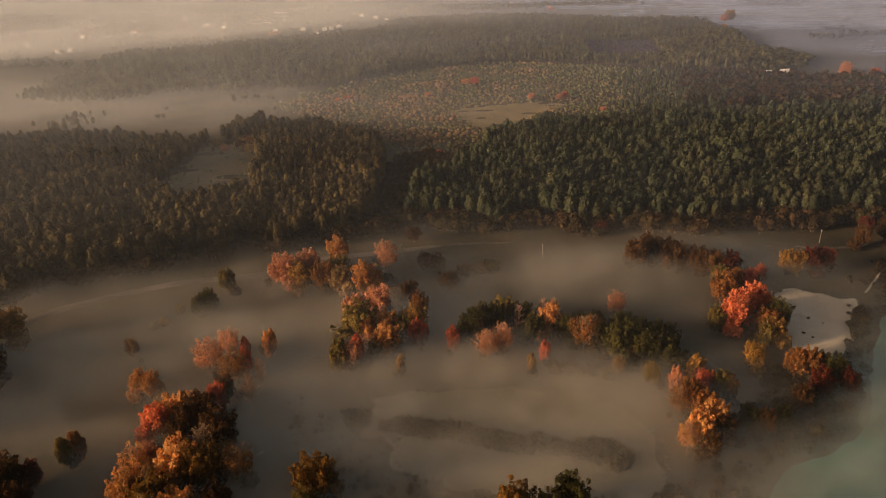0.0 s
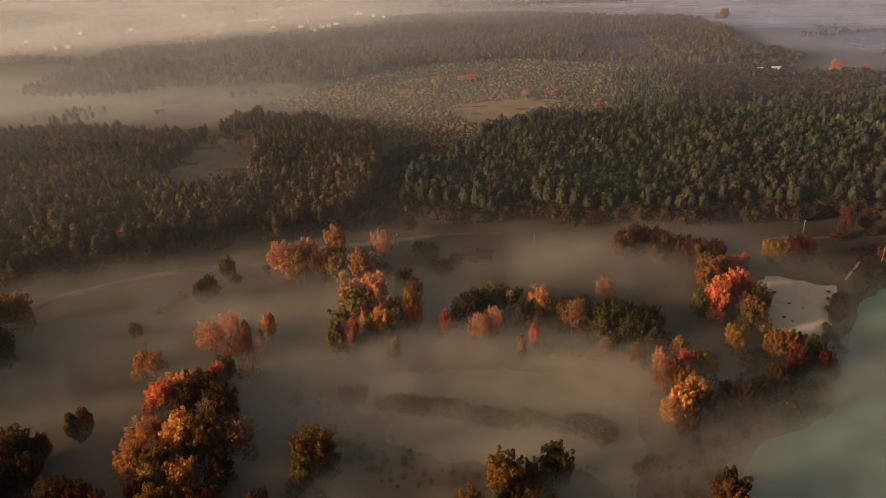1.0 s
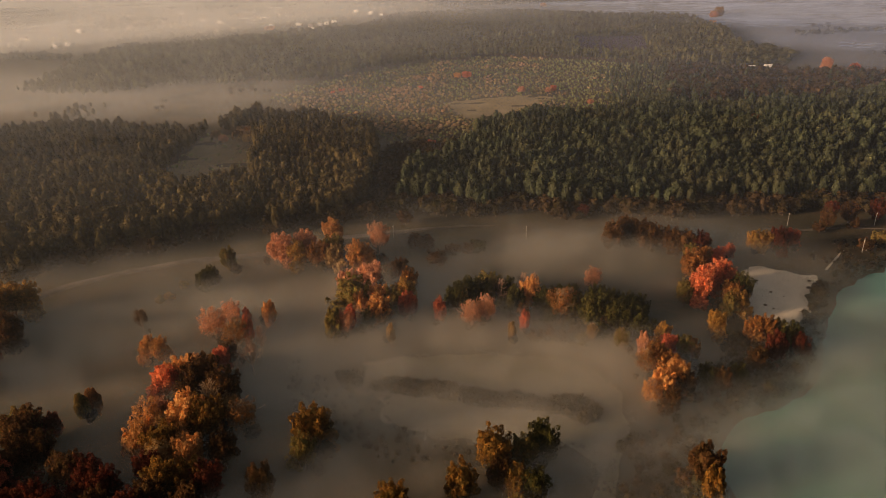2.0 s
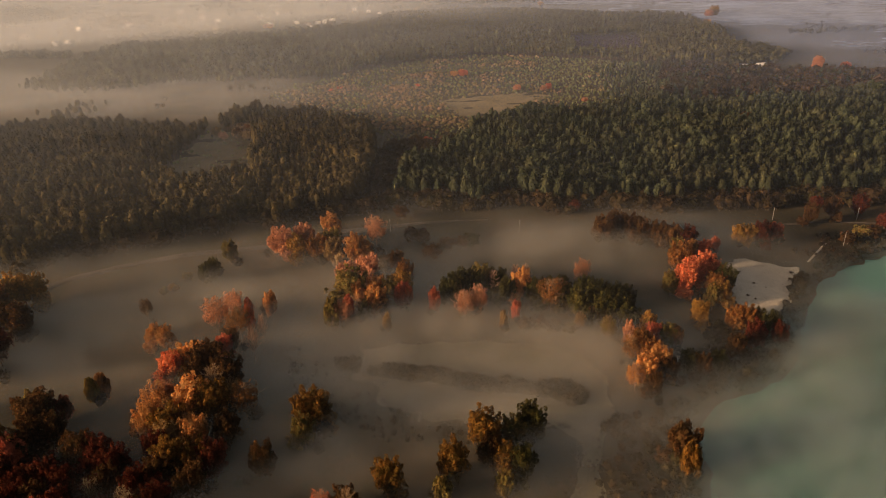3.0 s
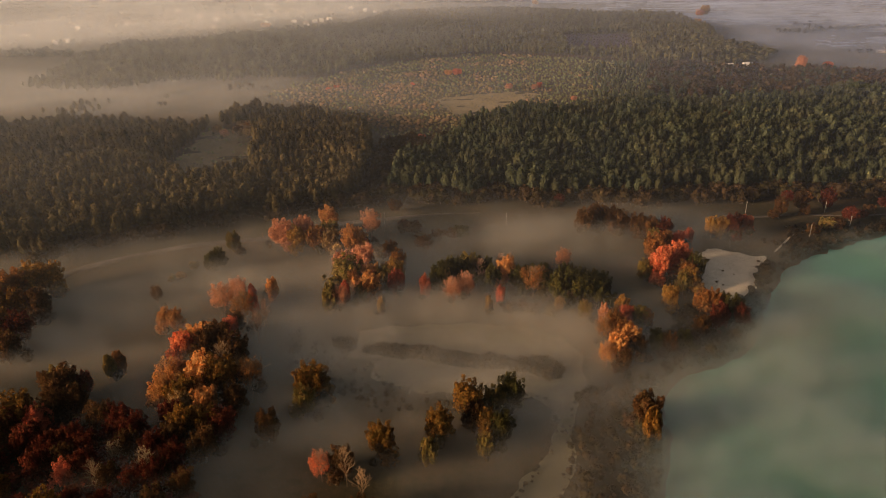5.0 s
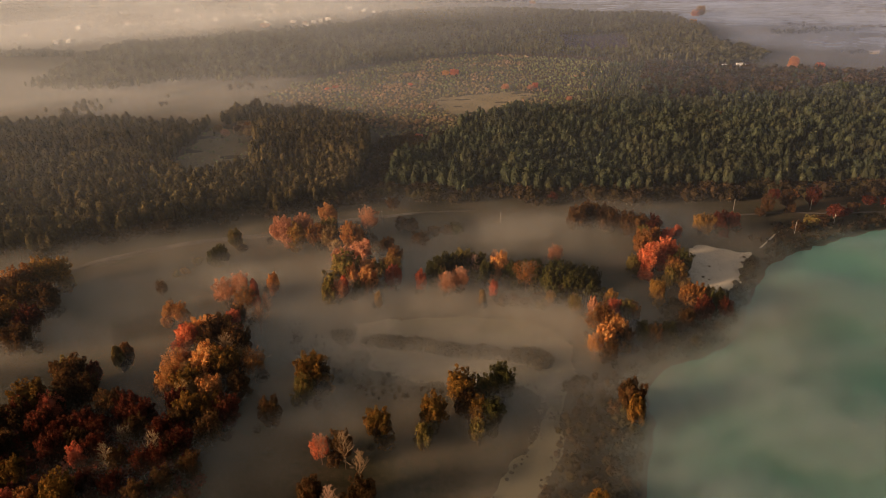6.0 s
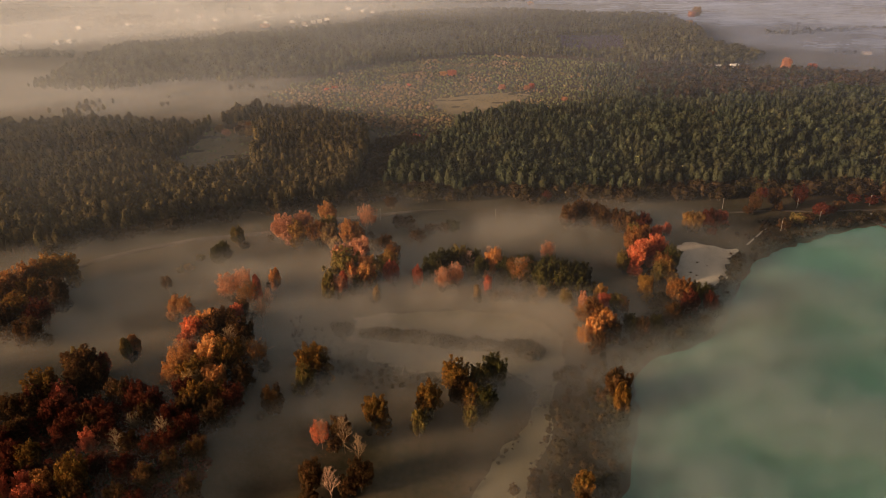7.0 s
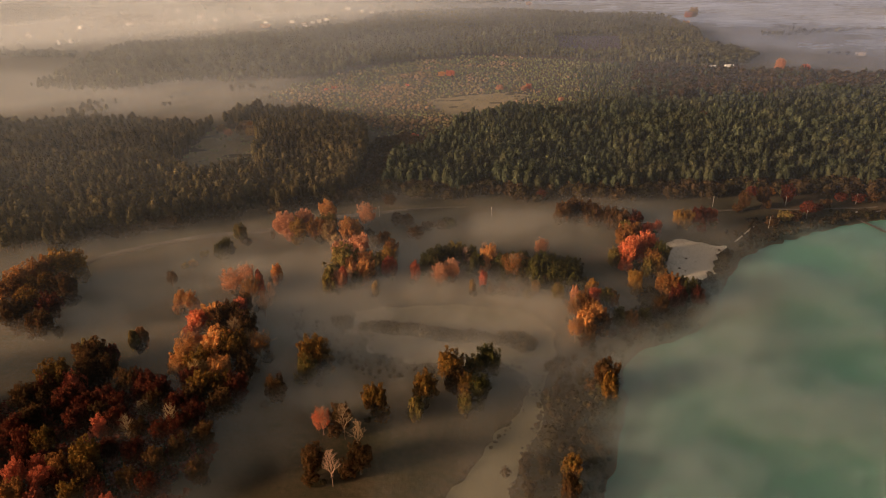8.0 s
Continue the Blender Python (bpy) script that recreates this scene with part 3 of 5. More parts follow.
for s in range(31, 41):
    r0 = np.random.default_rng(s)
    small = s >= 36
    d0 = unit(r0.normal(size=(70 if small else 26, 3)))
    d0[:, 2] = np.abs(d0[:, 2]) * 1.1 - 0.1
    at0 = np.array([0, 0, 0.55]) + d0 * r0.uniform(0.7, 1.15, len(d0))[:, None] * np.array([0.33, 0.33, 0.42])
    v0, t0 = leaves_of(at0, d0, 0.13 if small else 0.24, 0.6, r0)
    body = lathe([(0.13, 0.2), (0.27, 0.42), (0.25, 0.66), (0.12, 0.86)], 6 if small else 5, r0, 0.3)
    cv, ct = joined([body, (v0, t0)])
    tv, tt = tube((0, 0, -0.02), (0, 0, 0.6), 0.02, 0.008, 3)
    (SHRUBS if small else ROUNDS).append((tv, tt, cv, ct, np.vstack([unit(tv * np.array([1, 1, 0])), unit(cv - np.array([0, 0, 0.42]))])))

TUFTS = [(tv, tt, cv[:52], ct[ct.max(1) < 52], nv[: len(tv) + 52]) for tv, tt, cv, ct, nv in ROUNDS]
WEST = [(-760, 290), (-293, 392), (-227, 430), (-152, 466), (-90, 496), (-96, 640), (-118, 716), (-200, 800), (-296, 782), (-300, 742), (-372, 735), (-486, 768), (-529, 734), (-900, 800)]
GLADE = [(-302, 745), (-290, 575), (-250, 552), (-200, 560), (-222, 660), (-238, 705), (-260, 750)]
EAST = [(-72, 508), (10, 504), (87, 496), (164, 500), (271, 506), (480, 500), (800, 540), (900, 900), (466, 868), (450, 846), (268, 806), (216, 838), (142, 786), (116, 775), (58, 794), (0, 708), (-61, 602)]
PLOT = [(-293, 937), (-245, 1065), (-150, 1180), (-60, 1245), (38, 1282), (170, 1225), (270, 1150), (345, 1095), (300, 1000), (330, 930), (265, 880), (142, 800), (58, 810), (0, 740), (-66, 660), (-112, 720), (-200, 830)]
PLOT_MEADOW = [(-47, 897), (70, 937), (97, 917), (1, 777), (-31, 833)]
BROWN_WOOD = [(240, 890), (288, 1103), (437, 1059), (560, 1010), (900, 960), (900, 880), (466, 850)]
FAR = [(-703, 1016), (-569, 963), (-477, 1034), (-258, 1053), (-155, 1192), (38, 1286), (302, 1154), (402, 1140), (486, 1164), (464, 1269), (528, 1576), (535, 1843), (68, 2141), (-232, 2126), (-312, 1798), (-527, 1610), (-777, 1450), (-742, 1206)]
FAR_PLOT = [(180, 1290), (302, 1268), (346, 1525), (208, 1550)]

rw = np.random.default_rng(101)
edge_pines = 0
for poly, holes, words, needle in ((WEST, (GLADE,), "dense dark pine forest west of the ride", NEEDLE), (EAST, (), "dense dark green pine forest behind the meadow", NEEDLE_EAST)):
    x, y = scatter(poly, 6.2, rw, holes)
    seen_side = (x > -0.78 * (y - 48) - 110) & (x < 0.66 * (y + 60) + 70)
    x, y = x[seen_side], y[seen_side]
    high = 19 + 2.5 * waves(x, y, 120, 71) + rw.normal(size=len(x)) * 2.4
    rim = np.argsort(np.where((x > -290) & (x < 290), edge_distance(poly, x, y) * -1 + 0.2 * (y - 480), 1e6))[:130]
    for k in rim:
        m = pose(x[k], y[k], float(land(x[k], y[k])), 0, 0, rw.uniform(0, 360)) @ Matrix.Diagonal((high[k], high[k], high[k], 1))
        if edge_pines % 130 < 5:
            tv, tt, cv, ct, nv = PINES[edge_pines % 130]
            pine = tagged(new("pine_tree"), "tall dark green pine at the forest edge", "tree", "pines at the forest edge")
            part("trunk", big_mesh("trunk", tv, tt, [PINE_BARK]), pine)
            part("crown", big_mesh("crown", cv, ct, [needle], normals=nv[len(tv):]), pine)
            made[("pine", edge_pines % 130 + (5 if edge_pines >= 130 else 0))] = pine
            pine.matrix_world = m
        else:
            pine = copy_thing(made[("pine", edge_pines % 5 + (5 if edge_pines >= 130 else 0))], m)
            pine.matrix_world = m
        edge_pines += 1
    rest = np.setdiff1d(np.arange(len(x)), rim)
    near = rest[y[rest] < 600]
    back = rest[y[rest] >= 600]
    tagged(new("pine_forest", wood("pine_forest", x[near], y[near], high[near], PINES, [PINE_BARK, needle], rw)), words, "forest", kind="stuff")
    tagged(new("pine_forest", wood("pine_forest", x[back], y[back], high[back], MID_PINES, [PINE_BARK, needle], rw)), words + ", its rear part", "forest", kind="stuff")
x, y = scatter(FAR, 11.2, rw, (FAR_PLOT,))
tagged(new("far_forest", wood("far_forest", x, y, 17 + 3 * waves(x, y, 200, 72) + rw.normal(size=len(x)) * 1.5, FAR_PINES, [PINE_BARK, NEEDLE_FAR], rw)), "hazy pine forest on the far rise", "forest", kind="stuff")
for poly, words in ((PLOT_MEADOW, "pale dry grass in a gap of the plantation"), (GLADE, "dull dry grass in the forest glade")):
    p = np.array(poly)
    around = [np.arange(p[:, k].min() - 12, p[:, k].max() + 12, 4.0) for k in (0, 1)]
    patch, _ = sheet("ground", *around, lambda x, y: land(x, y) + 0.12 - 0.5 * step(0, 8, edge_distance(poly, x, y) + 4 * waves(x, y, 18, 97)), [DRY_GRASS])
    tagged(new("ground", patch), words, "grass", kind="structure")
x, y = scatter(PLOT, 6.7, rw, (PLOT_MEADOW,))
hue = 0.9 * np.exp(-(((x + 110) / 150) ** 2) - ((y - 880) / 150) ** 2) + waves(x, y, 150, 73) * 0.6 + 0.45 * waves(x, y, 45, 74) - 0.9 * step(60, 260, x) + rw.normal(size=len(x)) * 0.3
for low, top, mat, words, kinds, tall in ((-9, 0.25, YOUNG, "young green pines and birches of the plantation", FAR_PINES + TUFTS[:2], (2, 4.6)), (0.25, 0.95, PALE, "pale straw-coloured young birches of the plantation", TUFTS, (2, 4.6)), (0.95, 2.0, RUST, "pinkish rust-coloured young trees of the plantation", TUFTS, (2.4, 5.2)), (2.0, 9, LEAF["red"], "red young trees of the plantation", TUFTS, (4, 7))):
    sel = (hue > low) & (hue <= top)
    tagged(new("young_plantation", wood("young_plantation", x[sel], y[sel], rw.uniform(*tall, sel.sum()), kinds, [BARK, mat], rw, 1.75)), words, "plantation", kind="stuff")
for poly, gap, words in (([(150, 830), (190, 1090), (300, 1130), (330, 1020), (290, 880), (240, 850)], 15, "scattered dark pines between plantation and brown wood"), (BROWN_WOOD, 17, "dark pines standing among the brown wood")):
    x, y = scatter(poly, gap, rw, loose=0.9)
    tagged(new("scattered_pines", wood("scattered_pines", x, y, rw.uniform(11, 18, len(x)), MID_PINES, [PINE_BARK, NEEDLE_EAST], rw)), words, "woodland", kind="stuff")
x, y = scatter(BROWN_WOOD, 10.5, rw)
tagged(new("brown_wood", wood("brown_wood", x, y, rw.uniform(10, 17, len(x)), ROUNDS, [BARK, WOODLAND], rw)), "brown leafless wood beyond the pines", "woodland", kind="stuff")


# poplar clump
plant("poplar clump", -127.3, 402.5, 24, 16.1, "pink", "broad")
plant("poplar clump", -114.9, 412.1, 23.6, 15.3, "pink", "broad")
plant("poplar clump", -116.2, 399.9, 20.8, 12.8, "yellow", "broad")
plant("poplar clump", -104.1, 398.7, 21.2, 13.2, "amber", "broad")
plant("poplar clump", -97.1, 409.2, 21.0, 13.0, "olive", "broad")
plant("poplar clump", -93.0, 395.1, 20.1, 12.3, "tan", "broad")
plant("poplar clump", -100.1, 433.7, 21.7, 13.7, "orange", "broad")
plant("poplar clump", -67.9, 419.8, 24, 15.0, "pink", "thin")
plant("poplar clump", -77.3, 393.2, 22.9, 14.7, "orange", "broad")
plant("poplar clump", -71.4, 392.2, 18.1, 10.5, "orange", "broad")
plant("poplar clump", -66.2, 364.4, 22.3, 14.2, "pink", "broad")
plant("poplar clump", -77.5, 360.4, 19.1, 11.4, "pink", "broad")
plant("poplar clump", -70.8, 343.0, 24, 18.7, "olive", "broad")
plant("poplar clump", -56.2, 342.6, 19.4, 11.6, "orange", "broad")
plant("poplar clump", -49.2, 341.3, 18.5, 10.8, "olive", "broad")
plant("poplar clump", -42.6, 335.6, 19.0, 7.4, "red", "narrow")
plant("poplar clump", -38.9, 336.4, 17.6, 6.7, "red", "narrow")
plant("poplar clump", -42.4, 366.1, 17.8, 10.3, "amber", "broad")
plant("poplar clump", -70.1, 323.3, 18.0, 6.8, "red", "narrow")
plant("poplar clump", -66.1, 335.1, 19.7, 7.7, "orange", "narrow")
plant("poplar clump", -71.6, 314.3, 19.1, 10.5, "pink", "thin")
plant("poplar clump", -76.8, 313.0, 21.6, 8.7, "olive", "narrow")
plant("poplar clump", -47.5, 311.6, 13.6, 4.5, "tan", "narrow")
plant("poplar clump", -23.2, 330.9, 18.1, 6.9, "red", "narrow")
plant("poplar clump", -50.6, 382.4, 16.9, 9.4, "brown", "broad")
plant("poplar clump", -59.7, 324.4, 15.5, 8.3, "olive", "broad")
plant("poplar clump", -51.9, 326.6, 14.3, 7.3, "brown", "broad")
plant("poplar clump", -56.1, 326.9, 21.2, 13.2, "orange", "broad")
plant("poplar clump", -43.4, 346.7, 19.6, 11.8, "yellow", "broad")

# meadow bushes
plant("meadow bushes", -45.0, 431.2, 10.9, 12.8, "brown", "bush")
plant("meadow bushes", -37.7, 429.8, 10.5, 12.4, "brown", "bush")
plant("meadow bushes", -28.8, 404.9, 11.0, 12.9, "brown", "bush")
plant("meadow bushes", -19.7, 419.3, 8.6, 10.1, "brown", "bush")
plant("meadow bushes", -2.6, 422.7, 10.3, 12.2, "darkgreen", "bush")
plant("meadow bushes", -9.7, 421.7, 8.6, 10.1, "brown", "bush")
plant("meadow bushes", -64.6, 405.5, 8.4, 9.9, "brown", "bush")
plant("meadow bushes", -58.9, 391.7, 8.2, 9.6, "brown", "bush")

# green grove
plant("green grove", -15.1, 339.2, 19.9, 12.1, "darkgreen", "broad")
plant("green grove", -10.1, 344.7, 21.9, 13.9, "darkgreen", "broad")
plant("green grove", -3.9, 347.7, 21.6, 13.5, "darkgreen", "broad")
plant("green grove", 3.4, 359.7, 18.2, 10.6, "olive", "broad")
plant("green grove", 12.0, 351.5, 19.3, 11.6, "darkgreen", "broad")
plant("green grove", 9.7, 347.0, 19.8, 7.9, "blush", "bare")
plant("green grove", -11.2, 338.6, 17.8, 6.7, "olive", "narrow")
plant("green grove", -6.3, 322.2, 20.6, 10.0, "pink", "thin")
plant("green grove", 1.4, 326.3, 21.2, 9.6, "pink", "thin")
plant("green grove", 25.5, 344.8, 22.3, 11.2, "orange", "broad")
plant("green grove", 22.5, 354.8, 20.0, 8.0, "blush", "bare")
plant("green grove", 28.8, 358.7, 18.5, 7.0, "blush", "bare")
plant("green grove", 21.1, 321.9, 14.8, 5.2, "red", "narrow")
plant("green grove", 13.9, 312.8, 13.4, 4.4, "tan", "narrow")
plant("green grove", 17.7, 341.6, 18.6, 10.9, "darkgreen", "broad")
plant("green grove", 32.7, 339.8, 19.4, 11.7, "darkgreen", "broad")
plant("green grove", 38.3, 337.1, 18.9, 11.2, "darkgreen", "broad")
plant("green grove", 45.8, 338.9, 18.5, 10.0, "amber", "thin")
plant("green grove", 50.4, 334.4, 17.4, 9.9, "darkgreen", "broad")
plant("green grove", 60.3, 337.5, 20.3, 12.4, "darkgreen", "broad")
plant("green grove", 67.2, 334.8, 19.3, 11.5, "darkgreen", "broad")
plant("green grove", 74.0, 333.0, 19.2, 11.5, "darkgreen", "broad")
plant("green grove", 79.8, 330.4, 19.1, 11.4, "darkgreen", "broad")
plant("green grove", 54.6, 326.0, 15.8, 5.7, "olive", "narrow")
plant("green grove", 64.4, 320.6, 16.8, 6.2, "brown", "narrow")
plant("green grove", 53.1, 309.8, 14.0, 6.1, "tan", "thin")
plant("green grove", 60.9, 316.4, 13.8, 6.8, "brown", "broad")
plant("green grove", 66.0, 301.8, 15.9, 7.7, "olive", "thin")
plant("green grove", 76.3, 298.8, 16.7, 6.2, "pink", "narrow")
plant("green grove", 56.3, 324.8, 23.4, 15.2, "darkgreen", "broad")
plant("green grove", 66.3, 321.1, 23.3, 15.0, "darkgreen", "broad")
plant("green grove", 75.7, 319.7, 22.1, 14.0, "darkgreen", "broad")
plant("green grove", 40.8, 332.5, 21.8, 12.9, "amber", "thin")
plant("green grove", 47.0, 334.6, 17.9, 10.4, "olive", "broad")
plant("green grove", 25.7, 314.9, 7.6, 8.9, "brown", "bush")
plant("green grove", 33.1, 315.3, 8.1, 9.5, "brown", "bush")
plant("green grove", 40.2, 312.7, 7.5, 8.8, "brown", "bush")
plant("green grove", 48.8, 311.3, 7.0, 8.2, "olive", "bush")
plant("green grove", 46.9, 319.2, 7.1, 8.4, "brown", "bush")
plant("green grove", 42.4, 344.9, 18.2, 10.6, "darkgreen", "broad")
plant("green grove", 48.1, 343.4, 18.1, 10.5, "darkgreen", "broad")

# shore grove
plant("shore grove", 128.1, 404.4, 15.4, 8.2, "olive", "broad")
plant("shore grove", 122.6, 382.1, 21.1, 13.1, "amber", "broad")
plant("shore grove", 133.7, 395.6, 17.4, 9.9, "amber", "broad")
plant("shore grove", 142.9, 398.8, 15.7, 8.5, "red", "broad")
plant("shore grove", 153.4, 408.5, 13.4, 6.4, "red", "broad")
plant("shore grove", 117.9, 352.3, 20.5, 12.6, "scarlet", "broad")
plant("shore grove", 126.5, 361.5, 20.8, 12.9, "scarlet", "broad")
plant("shore grove", 135.7, 371.9, 20.7, 12.8, "scarlet", "broad")
plant("shore grove", 139.5, 368.2, 16.7, 9.3, "scarlet", "broad")
plant("shore grove", 134.9, 348.3, 17.7, 10.2, "amber", "broad")
plant("shore grove", 141.3, 352.8, 20.1, 12.3, "darkgreen", "broad")
plant("shore grove", 134.0, 338.6, 17.1, 9.6, "yellow", "broad")
plant("shore grove", 129.6, 336.6, 16.3, 9.0, "olive", "broad")
plant("shore grove", 116.6, 316.3, 17.2, 9.8, "yellow", "broad")
plant("shore grove", 131.6, 311.4, 16.4, 9.0, "amber", "broad")
plant("shore grove", 137.2, 311.4, 18.1, 10.5, "amber", "broad")
plant("shore grove", 142.4, 312.6, 15.7, 8.4, "olive", "broad")
plant("shore grove", 146.9, 305.3, 17.2, 9.7, "darkgreen", "broad")
plant("shore grove", 138.1, 296.8, 17.0, 9.5, "maroon", "broad")
plant("shore grove", 148.5, 297.3, 15.0, 7.8, "maroon", "broad")
plant("shore grove", 124.6, 285.7, 16.4, 9.0, "brown", "broad")
plant("shore grove", 134.1, 292.6, 15.2, 8.0, "maroon", "broad")
plant("shore grove", 110.1, 350.7, 16.7, 9.3, "olive", "broad")
plant("shore grove", 87.3, 308.8, 15.4, 8.1, "yellow", "broad")
plant("shore grove", 88.3, 298.1, 15.8, 8.5, "red", "broad")
plant("shore grove", 79.7, 287.8, 17.8, 10.2, "amber", "broad")
plant("shore grove", 81.8, 281.0, 17.2, 9.8, "amber", "broad")
plant("shore grove", 94.2, 294.8, 16.0, 8.7, "olive", "broad")
plant("shore grove", 98.5, 295.6, 14.4, 7.3, "amber", "broad")
plant("shore grove", 84.3, 271.4, 19.1, 11.4, "orange", "broad")
plant("shore grove", 75.9, 265.1, 18.3, 10.7, "orange", "broad")
plant("shore grove", 73.9, 282.7, 17.0, 8.7, "amber", "thin")
plant("shore grove", 88.1, 266.2, 15.3, 8.1, "brown", "broad")
plant("shore grove", 77.9, 255.8, 15.0, 7.8, "brown", "broad")
plant("shore grove", 70.9, 260.0, 16.1, 7.9, "orange", "thin")
plant("shore grove", 97.9, 273.5, 15.4, 8.2, "darkgreen", "broad")
plant("shore grove", 104.0, 271.1, 15.4, 8.1, "brown", "broad")
plant("shore grove", 111.7, 274.5, 14.8, 7.7, "darkgreen", "broad")

# pole side trees
plant("pole side trees", 86.3, 428.3, 21.6, 13.6, "brown", "broad")
plant("pole side trees", 95.6, 436.6, 20.4, 12.5, "brown", "broad")
plant("pole side trees", 102.6, 432.2, 21.2, 13.2, "brown", "broad")
plant("pole side trees", 111.1, 426.2, 20.1, 12.3, "brown", "broad")
plant("pole side trees", 119.9, 422.3, 19.1, 11.4, "brown", "broad")
plant("pole side trees", 128.0, 417.1, 19.8, 12.0, "brown", "broad")
plant("pole side trees", 138.1, 415.7, 18.9, 11.2, "maroon", "broad")
plant("pole side trees", 172.1, 418.9, 17.1, 9.6, "yellow", "broad")
plant("pole side trees", 177.8, 418.9, 16.6, 9.2, "yellow", "broad")
plant("pole side trees", 186.6, 418.6, 19.3, 11.6, "maroon", "broad")
plant("pole side trees", 197.3, 423.5, 16.7, 9.3, "red", "broad")
plant("pole side trees", 62.6, 365.8, 17.8, 9.4, "pink", "thin")
plant("pole side trees", 244.8, 423.5, 8.6, 10.1, "brown", "bush")
plant("pole side trees", 256.8, 433.1, 9.8, 11.5, "olive", "bush")
plant("pole side trees", 264.8, 434.0, 9.8, 11.5, "brown", "bush")
plant("pole side trees", 288.6, 460.4, 7.4, 8.7, "maroon", "bush")
plant("pole side trees", 292.7, 454.9, 7.3, 8.6, "maroon", "bush")
plant("pole side trees", 253.2, 465.5, 18.2, 10.6, "brown", "broad")
plant("pole side trees", 274.5, 470.2, 18.3, 10.7, "maroon", "broad")
plant("pole side trees", 270.1, 492.2, 8.6, 10.2, "amber", "bush")
plant("pole side trees", 282.0, 449.1, 10.4, 12.3, "maroon", "bush")
plant("pole side trees", 303.2, 462.2, 8.2, 9.6, "brown", "bush")
plant("pole side trees", 321.8, 477.4, 8.4, 9.9, "maroon", "bush")
plant("pole side trees", 334.1, 474.9, 9.2, 10.8, "maroon", "bush")
plant("pole side trees", 234.2, 456.9, 18.1, 10.5, "brown", "broad")
plant("pole side trees", 347.6, 474.6, 9.2, 10.8, "brown", "bush")

# left meadow trees
plant("left meadow trees", -160.6, 397.2, 17.5, 10.0, "olive", "broad")
plant("left meadow trees", -163.1, 373.7, 16.5, 9.2, "darkgreen", "broad")
plant("left meadow trees", -167.4, 370.4, 14.9, 7.8, "darkgreen", "broad")
plant("left meadow trees", -180.7, 373.7, 5.8, 6.9, "olive", "bush")
plant("left meadow trees", -182.9, 357.9, 5.6, 6.6, "yellow", "bush")
plant("left meadow trees", -186.8, 354.7, 5.0, 5.9, "olive", "bush")
plant("left meadow trees", -181.8, 322.1, 15.0, 7.0, "brown", "thin")
plant("left meadow trees", -136.6, 309.5, 23.0, 13.9, "pink", "thin")
plant("left meadow trees", -132.7, 324.4, 18.4, 9.9, "pink", "thin")
plant("left meadow trees", -122.5, 301.6, 21.3, 12.5, "amber", "thin")
plant("left meadow trees", -120.4, 311.9, 18.3, 7.0, "scarlet", "narrow")
plant("left meadow trees", -114.4, 327.0, 18.2, 7.0, "orange", "narrow")
plant("left meadow trees", -125.4, 325.9, 14.2, 4.9, "red", "narrow")
plant("left meadow trees", -125.7, 285.1, 16.1, 8.8, "red", "broad")
plant("left meadow trees", -110.0, 284.1, 21.4, 8.9, "blush", "bare")
plant("left meadow trees", -110.5, 300.4, 17.8, 6.5, "blush", "bare")
plant("left meadow trees", -123.6, 291.3, 15.6, 8.3, "brown", "broad")
plant("left meadow trees", -165.5, 294.5, 15.7, 8.5, "orange", "broad")
plant("left meadow trees", -158.7, 292.9, 15.7, 8.4, "orange", "broad")
plant("left meadow trees", -134.5, 273.5, 19.4, 11.6, "orange", "broad")
plant("left meadow trees", -129.4, 277.2, 16.2, 8.8, "orange", "broad")
plant("left meadow trees", -141.9, 273.8, 16.7, 9.3, "orange", "broad")
plant("left meadow trees", -144.2, 265.5, 18.5, 10.9, "scarlet", "broad")
plant("left meadow trees", -114.4, 244.5, 25, 11.6, "tan", "bare")
plant("left meadow trees", -109.2, 249.2, 16.1, 7.9, "tan", "thin")
plant("left meadow trees", -127.5, 242.4, 16.3, 9.0, "orange", "broad")
plant("left meadow trees", -118.5, 238.8, 17.5, 9.1, "amber", "thin")
plant("left meadow trees", -139.9, 239.6, 19.4, 10.8, "orange", "thin")
plant("left meadow trees", -136.8, 245.1, 15.9, 8.6, "pink", "broad")
plant("left meadow trees", -130.5, 235.8, 15.5, 7.4, "tan", "thin")
plant("left meadow trees", -130.4, 257.8, 16.2, 8.9, "brown", "broad")
plant("left meadow trees", -169.7, 251.7, 16.0, 5.8, "amber", "narrow")
plant("left meadow trees", -171.8, 247.1, 16.8, 6.2, "olive", "narrow")
plant("left meadow trees", -190.1, 232.4, 20.9, 13.0, "olive", "broad")
plant("left meadow trees", -180.7, 238.9, 13.0, 6.1, "red", "broad")
plant("left meadow trees", -112.5, 235.5, 23.6, 15.3, "umber", "broad")
plant("left meadow trees", -126.2, 221.1, 21.5, 13.5, "umber", "broad")
plant("left meadow trees", -136.7, 225.5, 19.4, 11.6, "orange", "broad")
plant("left meadow trees", -113.0, 217.6, 19.8, 12.0, "orange", "broad")
plant("left meadow trees", -117.1, 203.6, 20.8, 12.9, "umber", "broad")
plant("left meadow trees", -105.4, 192.5, 18.9, 11.2, "brown", "broad")
plant("left meadow trees", -118.6, 196.3, 19.1, 11.4, "brown", "broad")
plant("left meadow trees", -101.4, 202.6, 19.3, 11.5, "maroon", "broad")
plant("left meadow trees", -101.4, 221.0, 18.4, 10.8, "brown", "broad")
plant("left meadow trees", -99.6, 238.2, 20.8, 12.0, "amber", "thin")
plant("left meadow trees", -128.1, 267.4, 23.4, 15.1, "brown", "broad")
plant("left meadow trees", -113.5, 257.5, 23.0, 14.8, "brown", "broad")
